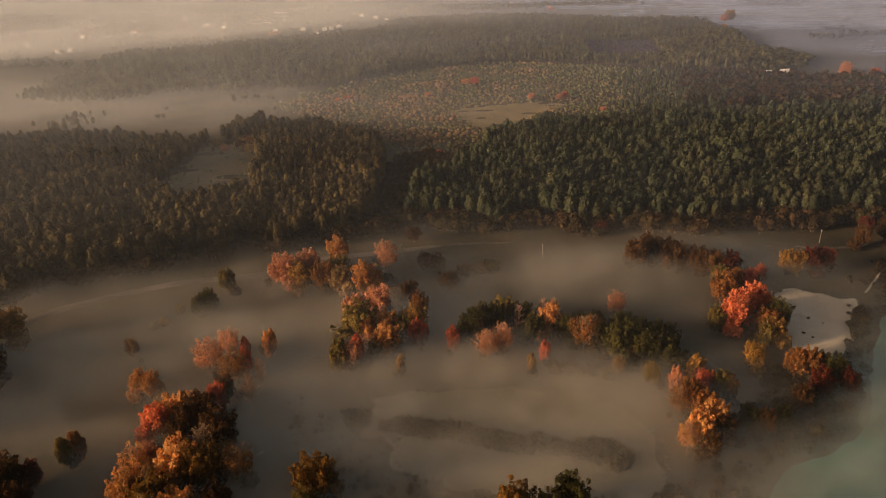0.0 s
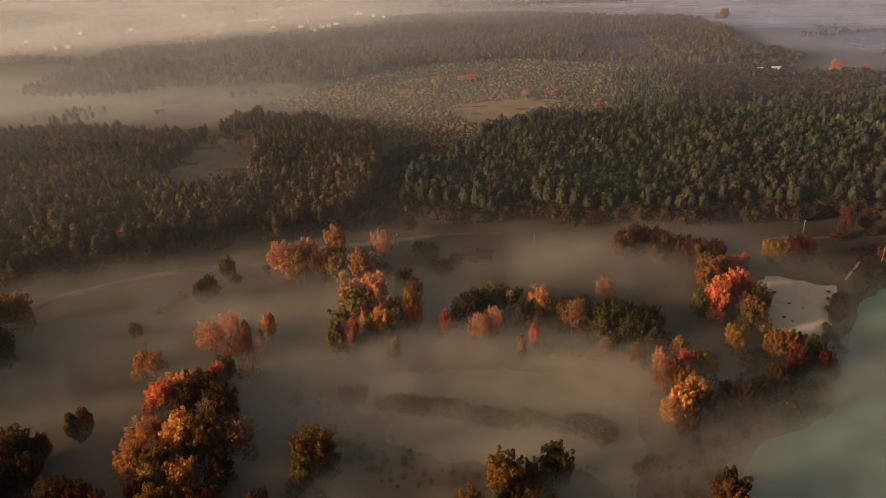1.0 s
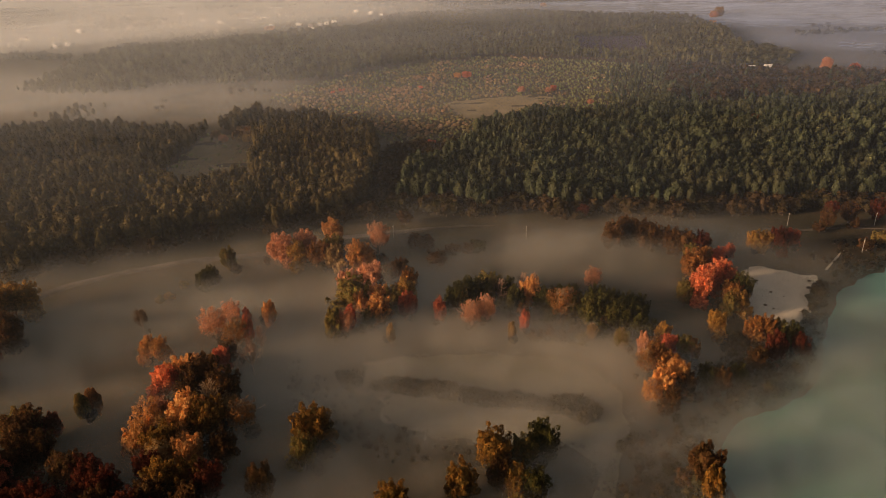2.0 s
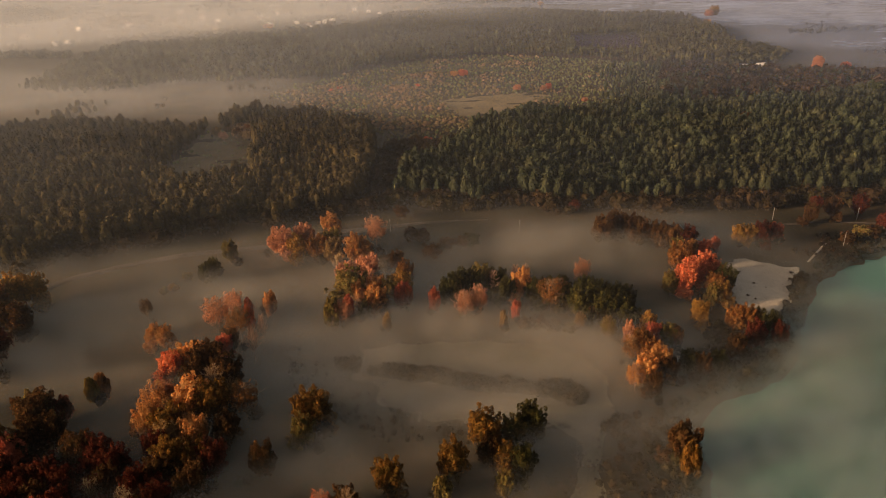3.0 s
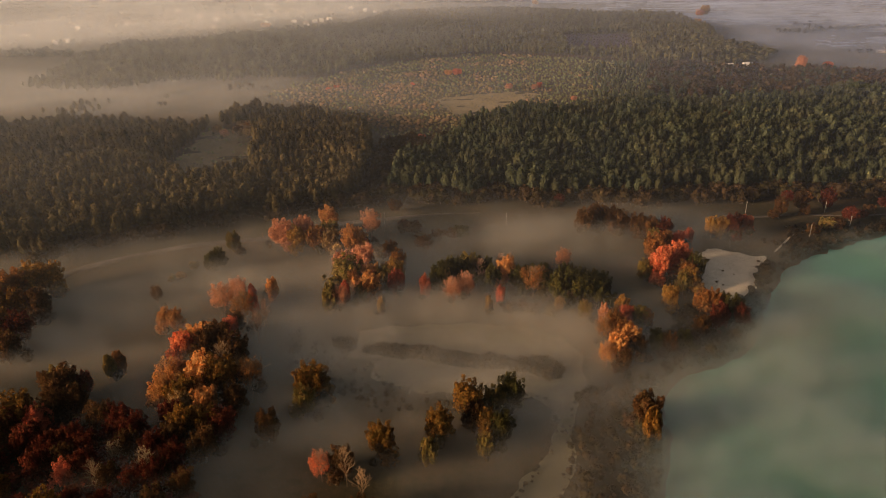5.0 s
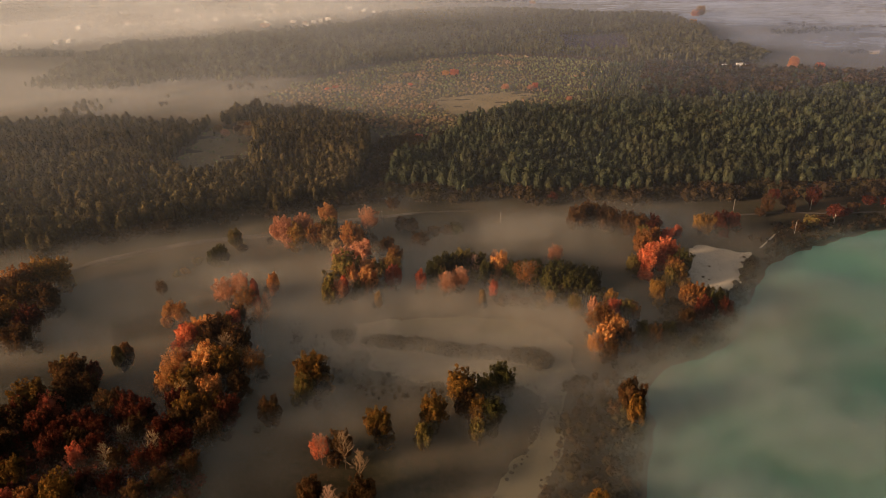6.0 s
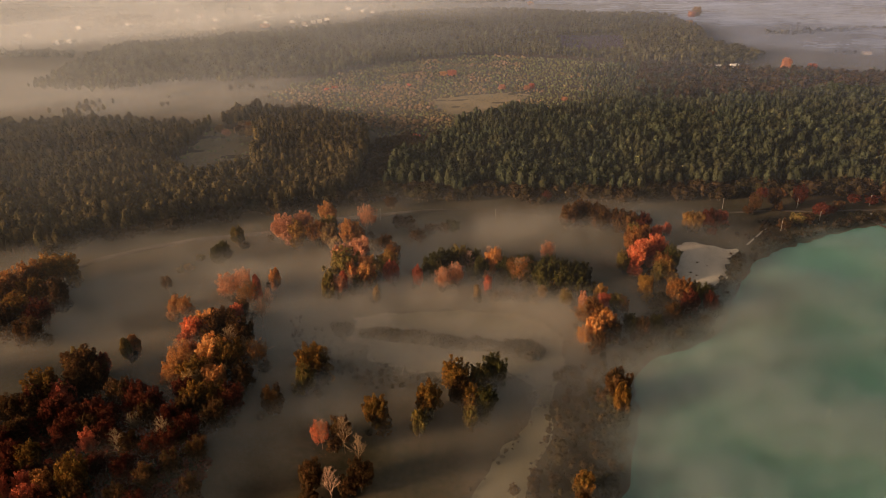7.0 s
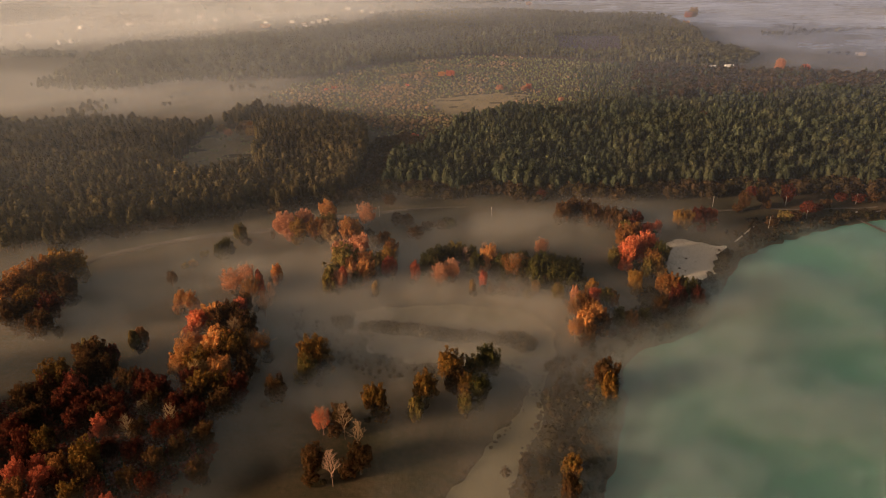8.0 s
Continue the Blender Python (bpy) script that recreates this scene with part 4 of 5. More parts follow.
plant("left meadow trees", -122.9, 237.9, 23.8, 15.5, "orange", "broad")

# west grove
plant("west grove", -266.8, 338.5, 24, 17.5, "yellow", "broad")
plant("west grove", -256.1, 339.5, 22.6, 14.5, "yellow", "broad")
plant("west grove", -272.5, 325.3, 24, 17.0, "amber", "broad")
plant("west grove", -277.0, 314.4, 24, 15.9, "orange", "broad")
plant("west grove", -257.5, 306.2, 23.1, 14.9, "umber", "broad")
plant("west grove", -276.0, 301.2, 23.8, 15.5, "amber", "broad")
plant("west grove", -243.9, 307.6, 22.4, 14.2, "brown", "broad")
plant("west grove", -254.4, 283.7, 23.1, 14.9, "umber", "broad")
plant("west grove", -238.6, 280.4, 22.9, 14.7, "maroon", "broad")
plant("west grove", -255.9, 270.7, 22.6, 14.4, "brown", "broad")
plant("west grove", -235.1, 262.7, 21.5, 13.5, "brown", "broad")

# near west grove
plant("near west grove", -193.4, 208.4, 22.9, 14.7, "umber", "broad")
plant("near west grove", -182.0, 206.3, 18.1, 10.5, "red", "broad")
plant("near west grove", -182.6, 199.5, 16.8, 9.4, "red", "broad")
plant("near west grove", -187.2, 227.8, 23.8, 15.5, "brown", "broad")
plant("near west grove", -179.5, 235.7, 14.8, 7.6, "maroon", "broad")
plant("near west grove", -193.4, 199.6, 18.6, 11.0, "brown", "broad")
plant("near west grove", -123.3, 217.1, 19.1, 11.4, "tan", "broad")
plant("near west grove", -109.0, 203.8, 19.3, 11.6, "umber", "broad")
plant("near west grove", -126.0, 210.2, 17.1, 9.6, "maroon", "broad")
plant("near west grove", -82.6, 204.8, 17.2, 9.7, "brown", "broad")
plant("near west grove", -154.7, 175.9, 15.4, 8.2, "red", "broad")
plant("near west grove", -140.2, 172.4, 19.2, 7.5, "tan", "bare")
plant("near west grove", -122.2, 177.8, 21.5, 9.0, "tan", "bare")
plant("near west grove", -141.4, 187.4, 14.8, 4.5, "tan", "bare")
plant("near west grove", -138.5, 187.9, 14.8, 4.5, "tan", "bare")
plant("near west grove", -175.4, 167.1, 16.5, 9.1, "umber", "broad")
plant("near west grove", -149.3, 152.3, 20.9, 12.9, "umber", "broad")
plant("near west grove", -160.9, 152.0, 16.0, 8.7, "amber", "broad")
plant("near west grove", -169.8, 152.3, 14.8, 7.6, "red", "broad")
plant("near west grove", -178.5, 155.3, 15.5, 8.3, "maroon", "broad")
plant("near west grove", -177.4, 147.1, 15.9, 8.6, "red", "broad")
plant("near west grove", -168.1, 132.8, 18.3, 10.7, "amber", "broad")
plant("near west grove", -160.7, 141.8, 17.2, 9.7, "red", "broad")
plant("near west grove", -155.4, 140.8, 15.0, 7.9, "maroon", "broad")
plant("near west grove", -145.1, 162.4, 14.1, 7.0, "maroon", "broad")
plant("near west grove", -185.3, 167.3, 15.9, 8.6, "maroon", "broad")
plant("near west grove", -130.1, 132.4, 13.3, 6.4, "red", "broad")
plant("near west grove", -143.7, 144.8, 16.6, 9.2, "brown", "broad")
plant("near west grove", -146.9, 136.0, 16.3, 9.0, "umber", "broad")
plant("near west grove", -137.6, 137.6, 14.9, 7.8, "maroon", "broad")
plant("near west grove", -159.6, 132.2, 14.8, 7.6, "red", "broad")
plant("near west grove", -180.3, 190.0, 17.2, 9.8, "maroon", "broad")
plant("near west grove", -170.0, 191.3, 17.3, 9.8, "maroon", "broad")
plant("near west grove", -162.5, 195.0, 17.4, 9.9, "maroon", "broad")
plant("near west grove", -152.9, 191.5, 17.2, 9.8, "maroon", "broad")
plant("near west grove", -145.8, 199.8, 16.8, 9.4, "maroon", "broad")
plant("near west grove", -136.3, 192.5, 16.6, 9.2, "brown", "broad")
plant("near west grove", -168.1, 179.3, 17.2, 9.8, "maroon", "broad")
plant("near west grove", -159.6, 182.9, 16.3, 9.0, "brown", "broad")
plant("near west grove", -149.1, 180.3, 16.5, 9.2, "maroon", "broad")
plant("near west grove", -135.8, 174.2, 16.0, 8.7, "brown", "broad")
plant("near west grove", -126.1, 172.2, 15.9, 8.6, "maroon", "broad")
plant("near west grove", -116.1, 176.6, 16.1, 8.7, "brown", "broad")
plant("near west grove", -117.2, 191.1, 15.8, 8.5, "maroon", "broad")
plant("near west grove", -191.6, 182.6, 16.3, 9.0, "brown", "broad")
plant("near west grove", -195.1, 175.8, 16.1, 8.8, "maroon", "broad")
plant("near west grove", -131.4, 158.7, 16.5, 9.1, "maroon", "broad")
plant("near west grove", -119.9, 155.0, 16.3, 9.0, "brown", "broad")
plant("near west grove", -113.2, 162.0, 15.6, 8.4, "brown", "broad")
plant("near west grove", -127.1, 143.8, 16.0, 8.7, "brown", "broad")
plant("near west grove", -116.3, 140.5, 15.9, 8.6, "maroon", "broad")
plant("near west grove", -99.7, 148.8, 15.2, 8.0, "brown", "broad")
plant("near west grove", -173.0, 217.3, 19.9, 12.1, "brown", "broad")
plant("near west grove", -181.2, 211.6, 19.0, 11.3, "brown", "broad")
plant("near west grove", -156.0, 208.5, 18.8, 11.2, "brown", "broad")
plant("near west grove", -148.8, 208.5, 18.1, 10.5, "maroon", "broad")
plant("near west grove", -137.2, 199.7, 18.5, 10.9, "maroon", "broad")
plant("near west grove", -124.4, 189.8, 18.1, 10.5, "maroon", "broad")
plant("near west grove", -114.2, 181.9, 17.8, 10.3, "maroon", "broad")
plant("near west grove", -118.0, 173.7, 17.6, 10.1, "maroon", "broad")
plant("near west grove", -105.1, 169.5, 16.7, 9.3, "brown", "broad")
plant("near west grove", -195.9, 201.9, 18.7, 11.0, "maroon", "broad")
plant("near west grove", -202.7, 196.7, 18.5, 10.9, "brown", "broad")
plant("near west grove", -180.1, 194.3, 18.4, 10.8, "maroon", "broad")

# near middle trees
plant("near middle trees", -54.7, 182.0, 15.8, 8.5, "scarlet", "thin")
plant("near middle trees", -46.0, 183.5, 16.8, 9.4, "brown", "broad")
plant("near middle trees", -44.3, 179.3, 20.1, 8.1, "tan", "bare")
plant("near middle trees", -36.5, 170.6, 18.6, 7.0, "tan", "bare")
plant("near middle trees", -54.0, 155.7, 17.2, 9.7, "brown", "broad")
plant("near middle trees", -44.5, 150.3, 19.9, 7.9, "blush", "bare")
plant("near middle trees", -33.8, 157.2, 17.8, 10.3, "brown", "broad")
plant("near middle trees", -32.3, 196.2, 19.3, 11.5, "umber", "broad")
plant("near middle trees", -8.9, 203.7, 19.5, 11.8, "umber", "broad")
plant("near middle trees", -12.6, 190.1, 17.5, 6.6, "olive", "narrow")
plant("near middle trees", -70.3, 232.3, 23.0, 14.8, "umber", "broad")
plant("near middle trees", -70.1, 221.4, 17.3, 9.9, "olive", "broad")
plant("near middle trees", 3.4, 220.9, 21.6, 13.6, "umber", "broad")
plant("near middle trees", 21.3, 227.3, 20.0, 12.2, "darkgreen", "broad")
plant("near middle trees", 14.7, 221.8, 17.2, 9.8, "olive", "broad")
plant("near middle trees", 11.0, 205.9, 17.1, 9.7, "umber", "broad")
plant("near middle trees", 10.4, 196.0, 13.7, 6.7, "olive", "broad")
plant("near middle trees", 16.9, 204.5, 17.8, 10.2, "darkgreen", "broad")
plant("near middle trees", 6.0, 209.7, 16.9, 9.5, "brown", "broad")
plant("near middle trees", 79.2, 214.8, 20.1, 12.3, "brown", "broad")
plant("near middle trees", 79.7, 204.9, 19.6, 7.7, "umber", "narrow")
plant("near middle trees", 54.8, 153.7, 15.4, 8.2, "umber", "broad")
plant("near middle trees", 52.7, 141.6, 18.4, 7.1, "brown", "narrow")


# western grove: unseen trees added past the hollow to throw shade into it
for k in range(24):
    y = 40 + 25 * (k // 3) + 6 * math.sin(k * 1.3)
    plant("western grove", -234 - 0.45 * max(0.0, y - 130) - 19 * (k % 3) + 5 * math.sin(k * 2.1), y, 22 + 2 * math.sin(k * 0.9), 15, ("maroon", "brown", "olive", "amber")[k % 4], "broad")
for x, y, high, wide in ((163, 366, 1.6, 3.2), (154, 351, 1.4, 3.6), (168, 361, 1.0, 2.0), (157, 347, 1.2, 2.4), (186, 371, 2.4, 4.5), (181, 360, 2.6, 4.5), (179, 351, 2.8, 5), (190, 379, 2.2, 4), (172, 341, 3, 5)):
    tussock = plant("tussocks on the sand", x, y, 0.6 * high, 0.6 * wide, "brown", "bush")
    tussock.location.z = max(tussock.location.z, float(beach_height(x, y)) - 0.1)
# lower growth of the same kind closes the groves
for k, (group, x, y, high, wide, colour, shape) in enumerate(list(planted)):
    if shape == "broad" and group in ("poplar clump", "left meadow trees", "shore grove", "green grove", "near west grove", "west grove", "pole side trees", "near middle trees"):
        a = 2.4 * k
        bx, by = x + 0.42 * wide * math.cos(a), y - 0.15 * wide + 0.35 * wide * math.sin(a)
        if float(edge_distance(LAKE, np.array([bx]), np.array([by]))[0]) > 3:
            plant(group, bx, by, high * (0.5 + 0.12 * math.sin(1.7 * k)), wide * 0.78, colour, "bush")
# far single trees and rusty ones among the pines
# the far eastern pink and tan ones are paled in colour for haze
for x, y, high, wide, colour in ((-20, 1061, 13, 15, "scarlet"), (-34, 1066, 11, 12, "orange"), (56, 944, 11, 11, "pink"), (92, 940, 10, 9, "pink"), (100, 948, 11, 9, "red"), (137, 865, 8, 8, "pink"),
                                 (596, 1816, 34, 24, "tan"), (580, 1800, 26, 20, "pink"), (532, 1659, 18, 18, "orange"), (506, 1047, 25, 17, "pink"), (540, 1035, 18, 15, "red"), (209, 2319, 16, 20, "orange"), (-540, 1808, 15, 26, "orange")):
    plant("far autumn trees", x, y, high, wide, colour, "broad")
hp = np.random.default_rng(303)
hx, hy = hp.normal(-512, 16, 24), hp.normal(845, 30, 24)
tagged(new("hollow_pines", wood("hollow_pines", hx, hy, hp.uniform(8, 15, len(hx)), PINES, [PINE_BARK, NEEDLE], hp, 1.3)), "ragged pines standing in the foggy hollow", "woodland", kind="stuff")

for x, y, high, wide, colour in ((337, 668, 17, 10, "maroon"), (200, 537, 16, 9, "brown"), (391, 573, 17, 10, "brown"), (293, 742, 16, 14, "brown"), (270, 730, 15, 12, "amber"), (74, 484, 11, 9, "maroon"), (-385, 490, 17, 9, "brown"), (256, 517, 15, 10, "brown"), (-49, 674, 10, 10, "red"), (-56, 474, 11, 11, "brown"), (252, 487, 11, 9, "maroon"),
                                 (-306, 687, 11, 9, "brown"), (-273, 705, 11, 10, "pink"), (-246, 704, 12, 10, "tan"), (-255, 735, 12, 9, "amber"), (-235, 715, 12, 9, "brown"), (-228, 690, 11, 9, "tan"), (-262, 722, 11, 10, "brown"), (-286, 720, 12, 10, "tan")):
    plant("rusty trees among the pines", x, y, high, wide, colour, "broad")

# ---- undergrowth ----
SHORE = [(226, 391), (207, 378), (194, 360), (181, 336), (167, 308), (148, 276), (128, 260), (98, 254), (104, 285), (120, 305), (140, 315), (150, 330), (164, 331), (177, 355)]
SPIT = [(54, 230), (79, 248), (93, 226), (88, 191), (79, 156), (60, 120), (42, 130), (29, 155), (46, 191)]
FRINGE = [(-300, 378), (-230, 424), (-152, 458), (-72, 490), (10, 488), (87, 482), (164, 484), (271, 490), (480, 486), (480, 506), (271, 512), (164, 506), (87, 502), (10, 510), (-72, 516), (-152, 474), (-230, 438), (-300, 392)]
RIDE = [(-100, 496), (-64, 505), (-54, 600), (4, 710), (-66, 668), (-104, 645)]
HOLLOW = [(-215, 212), (-130, 205), (-98, 165), (-105, 122), (-195, 118), (-235, 170)]
REEDS = [(-53, 277), (-45, 281), (-35, 276), (-21, 273), (-2, 270), (8, 266), (13, 268), (25, 264), (37, 267), (46, 263), (51, 256), (48, 248), (40, 249), (34, 256), (21, 258), (5, 260), (-12, 264), (-29, 266), (-40, 270), (-51, 273)]
REED_ISLE = [(-70, 282), (-63, 286), (-58, 283), (-57, 275), (-65, 273)]
for poly, gap, low, high, mat, name, words in (
    (SHORE, 4.5, 3, 8, SCRUB, "shore_scrub", "dark brown scrub along the lake shore"),
    (SPIT, 4.5, 2.5, 6.5, SCRUB, "spit_scrub", "dark brown scrub on the spit between pond and lake"),
    ([(212, 394), (262, 424), (305, 441), (345, 447), (345, 456), (300, 454), (252, 438), (206, 406)], 4.5, 1.5, 4, SCRUB, "shore_scrub", "low brown scrub along the northern shore"),
    (FRINGE, 4.9, 6, 14, SCRUB, "forest_fringe", "brown low trees fringing the pine forest"),
    (RIDE, 5.5, 5, 12, SCRUB, "ride_scrub", "brown young trees growing in the forest ride"),
    (HOLLOW, 5.4, 4, 9, LEAF["maroon"], "hollow_scrub", "dark maroon thicket in the hollow"),
    ([(-98, 297), (-84, 290), (-68, 272), (-46, 263), (-50, 252), (-36, 247), (-22, 238), (-8, 235), (10, 238), (0, 222), (-40, 225), (-85, 258)], 4.5, 1.5, 3.8, SCRUB, "marsh_scrub", "dark scrub on the marshy pond bank"),
    (REEDS, 1.6, 4.2, 6.0, REED, "reed_bed", "dark reed bed standing in the pond"),
    (REED_ISLE, 1.7, 4.0, 5.6, REED, "reed_bed", "small dark clump of reeds by the pond bank"),
):
    x, y = scatter(poly, gap, rw, stray=1.5 if name in ("reed_bed", "marsh_scrub") else 7.0)
    dry = edge_distance(LAKE, x, y) > 2
    x, y = x[dry], y[dry]
    tagged(new(name, wood(name, x, y, rw.uniform(low, high, len(x)), SHRUBS, [BARK, mat], rw, 1.15)), words, "scrub", kind="stuff")
x, y = scatter([(30, 120), (50, 225), (60, 262), (130, 330), (200, 400), (300, 460), (350, 465), (350, 425), (250, 380), (180, 300), (120, 240), (95, 225), (85, 120)], 3.4, rw, (), 0.7)
d = edge_distance(LAKE, x, y) + 1.5 * waves(x, y, 14, 93)
keep = (d > 0.5) & (d < 9 + 3 * waves(x, y, 40, 94)) & (edge_distance(SANDBANK, x, y) > 1)
tagged(new("shore_scrub", wood("shore_scrub", x[keep], y[keep], rw.uniform(1.5, 5, keep.sum()), SHRUBS, [BARK, SCRUB], rw, 1.3)), "dark low scrub at the water's edge", "scrub", kind="stuff")
x, y = scatter([(-80, 120), (-80, 315), (80, 315), (80, 120)], 2.6, rw, (), 0.8)
d = edge_distance(POND, x, y) + 1.5 * waves(x, y, 12, 95)
keep = (np.abs(d) < 2.2) & (edge_distance(LAKE, x, y) > 6)
tagged(new("pond_sedge", wood("pond_sedge", x[keep], y[keep], rw.uniform(0.5, 1.6, keep.sum()), SHRUBS, [BARK, REED], rw, 1.8)), "dull low sedge round the pond bank", "scrub", kind="stuff")
ux, uy, uh = [], [], []
for ob in [o for o in scene.objects if o.name.startswith("autumn_tree")]:
    for k in range(1):
        a, d = rw.uniform(0, 6.28), rw.uniform(0.25, 0.75)
        ux.append(ob.location.x + math.cos(a) * d * ob.scale.x)
        uy.append(ob.location.y + math.sin(a) * d * ob.scale.x)
        uh.append(rw.uniform(0.2, 0.5) * ob.scale.z)
ux, uy = np.array(ux), np.array(uy)
dry = edge_distance(LAKE, ux, uy) > 2
tagged(new("undergrowth", wood("undergrowth", ux[dry], uy[dry], np.array(uh)[dry], SHRUBS, [BARK, SCRUB], rw, 1.2)), "dull brown shrubs under the autumn trees", "scrub", kind="stuff")

# ---- farther woods ----
x, y = scatter(GLADE, 13, rw, (), 0.9)
tagged(new("glade_bushes", wood("glade_bushes", x, y, rw.uniform(1.5, 4, len(x)), ROUNDS, [BARK, YOUNG], rw, 1.3)), "small green bushes in the forest glade", "bushes", kind="stuff")
x, y = scatter([(-268, 712), (-222, 696), (-204, 755), (-236, 785), (-275, 770)], 6, rw)
tagged(new("rust_thicket", wood("rust_thicket", x, y, rw.uniform(5, 10, len(x)), ROUNDS, [BARK, RUST], rw, 1.1)), "pinkish rusty thicket at the head of the glade", "thicket", kind="stuff")
x, y = scatter(FAR_PLOT, 7, rw)
tagged(new("bare_plantation", wood("bare_plantation", x, y, rw.uniform(2, 3.5, len(x)), ROUNDS, [BARK, BARE_WOOD], rw, 1.6)), "square purple-brown leafless plantation within the far pines", "plantation", kind="stuff")
x, y = scatter([(-2600, 3000), (-1700, 1900), (-1000, 1450), (-700, 1520), (-500, 1680), (-330, 1850), (-260, 2200), (-200, 2900)], 24, rw)
keep = waves(x, y, 260, 77) + 0.6 * waves(x, y, 90, 78) > 0.75
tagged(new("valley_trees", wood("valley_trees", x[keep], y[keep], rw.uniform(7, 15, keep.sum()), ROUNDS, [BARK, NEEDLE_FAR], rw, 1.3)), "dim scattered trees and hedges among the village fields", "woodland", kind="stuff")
x, y = scatter([(560, 1200), (1600, 1100), (2000, 1900), (700, 2300)], 22, rw)
keep = waves(x, y, 240, 79) + 0.6 * waves(x, y, 80, 80) > 1.0
tagged(new("field_hedges", wood("field_hedges", x[keep], y[keep], rw.uniform(5, 10, keep.sum()), ROUNDS, [BARK, SCRUB], rw, 1.3)), "dim hedges and trees in the eastern fog", "woodland", kind="stuff")

x, y = scatter([(-640, 860), (-520, 960), (-400, 1010), (-260, 1030), (-240, 930), (-200, 850), (-330, 800), (-480, 800)], 12, rw)
keep = waves(x, y, 110, 83) + 0.5 * waves(x, y, 45, 84) > 1.05
tagged(new("hollow_wood", wood("hollow_wood", x[keep], y[keep], rw.uniform(4, 8, keep.sum()), ROUNDS, [BARK, SCRUB], rw, 1.2)), "brown thin wood standing in the foggy hollow", "woodland", kind="stuff")
for name, words, poly, gap, low, high in (
    ("far_wood", "hazy belt of wood by the western village", [(-1010, 1400), (-906, 1402), (-820, 1368), (-800, 1330), (-900, 1352), (-1010, 1355)], 10, 12, 18),
    ("far_wood", "rounded dark wood at the end of the far forest", [(430, 1345), (500, 1330), (525, 1215), (480, 1125), (393, 1112), (370, 1180)], 9, 11, 16),
    ("far_wood", "pale distant wood in the mist", [(-1950, 2750), (-1700, 2680), (-1400, 2340), (-1280, 2110), (-1380, 1930), (-1800, 2300)], 15, 14, 20),
    ("far_wood", "pale distant tree belt in the mist", [(-470, 2690), (-290, 2620), (-280, 2560), (-460, 2600)], 14, 12, 18),
    ("far_wood", "pale distant tree belt beyond the forest", [(-190, 2620), (80, 2560), (500, 2500), (520, 2440), (80, 2420), (-180, 2480)], 15, 12, 18),
    ("far_wood", "dim tree belt in the eastern mist", [(640, 1500), (900, 1560), (1150, 1480), (1150, 1450), (880, 1510), (640, 1460)], 12, 7, 12),
):
    x, y = scatter(poly, gap, rw)
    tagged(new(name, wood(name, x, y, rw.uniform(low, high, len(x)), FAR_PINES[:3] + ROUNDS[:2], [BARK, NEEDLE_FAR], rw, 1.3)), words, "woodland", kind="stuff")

# ---- poles, jetty, houses ----


def box(bm, cx, cy, cz, sx, sy, sz, bevel=0.0):
    made_box = bmesh.ops.create_cube(bm, size=1.0, matrix=Matrix.Translation((cx, cy, cz)) @ Matrix.Diagonal((sx, sy, sz, 1)))
    if bevel:
        edges = list({e for v in made_box["verts"] for e in v.link_edges})
        bmesh.ops.bevel(bm, geom=edges, offset=bevel, segments=1, affect="EDGES")


def cone(bm, low, high, r1, r2, sides=8):
    low, high = Vector(low), Vector(high)
    turn = (high - low).to_track_quat("Z", "Y").to_matrix().to_4x4()
    bmesh.ops.create_cone(bm, cap_ends=True, segments=sides, radius1=r1, radius2=r2, depth=(high - low).length, matrix=Matrix.Translation((low + high) / 2) @ turn)


def utility_pole():
    pole = tagged(new("utility_pole"), "pale concrete utility pole with a short crossarm", "pole", "poles along the lane")
    bm = bmesh.new()
    cone(bm, (0, 0, -0.6), (0, 0, 9.5), 0.19, 0.12, 8)
    part("shaft", mesh_of("shaft", bm, CONCRETE), pole)
    bm = bmesh.new()
    box(bm, 0, 0, 8.8, 2.2, 0.14, 0.16, 0.02)
    part("crossarm", mesh_of("crossarm", bm, TIMBER), pole)
    for x in (-0.95, 0.95, 0.0):
        bm = bmesh.new()
        cone(bm, (x, 0, 8.88 if x else 9.5), (x, 0, 9.12 if x else 9.74), 0.07, 0.05, 6)
        part("insulator", mesh_of("insulator", bm, PLASTER), pole)
    return pole


first_pole = utility_pole()
first_pole.matrix_world = pose(272, 466, 0.2, 0, 0, 75)
for x, y, turn in ((332, 472, 80), (275, 435, 70), (241, 421, 60), (214, 468, 78), (30, 445, 84), (-62, 450, 70)):
    copy_thing(first_pole, pose(x, y, float(land(x, y)), 0, 0, turn))

pier = tagged(new("lake_pier"), "dark timber pier on posts reaching into the lake", "pier")
bm = bmesh.new()
for k in range(44):
    box(bm, 0, 0.35 + 0.7 * k, 0.0, 2.4, 0.58, 0.08)
part("deck", mesh_of("deck", bm, WET_TIMBER), pier)
for side in (-1, 1):
    bm = bmesh.new()
    box(bm, side * 1.1, 15.4, -0.14, 0.16, 31, 0.2, 0.03)
    part("beam", mesh_of("beam", bm, WET_TIMBER), pier)
    for k in range(9):
        bm = bmesh.new()
        cone(bm, (side * 1.1, 0.6 + 3.75 * k, -3.0), (side * 1.1, 0.6 + 3.75 * k, 0.95), 0.13, 0.11, 7)
        part("post", mesh_of("post", bm, WET_TIMBER), pier)
    bm = bmesh.new()
    box(bm, side * 1.1, 15.4, 0.9, 0.1, 31, 0.1, 0.02)
    part("handrail", mesh_of("handrail", bm, WET_TIMBER), pier)
pier.matrix_world = pose(315.5, 441, 0.35, 0, 0, 195)
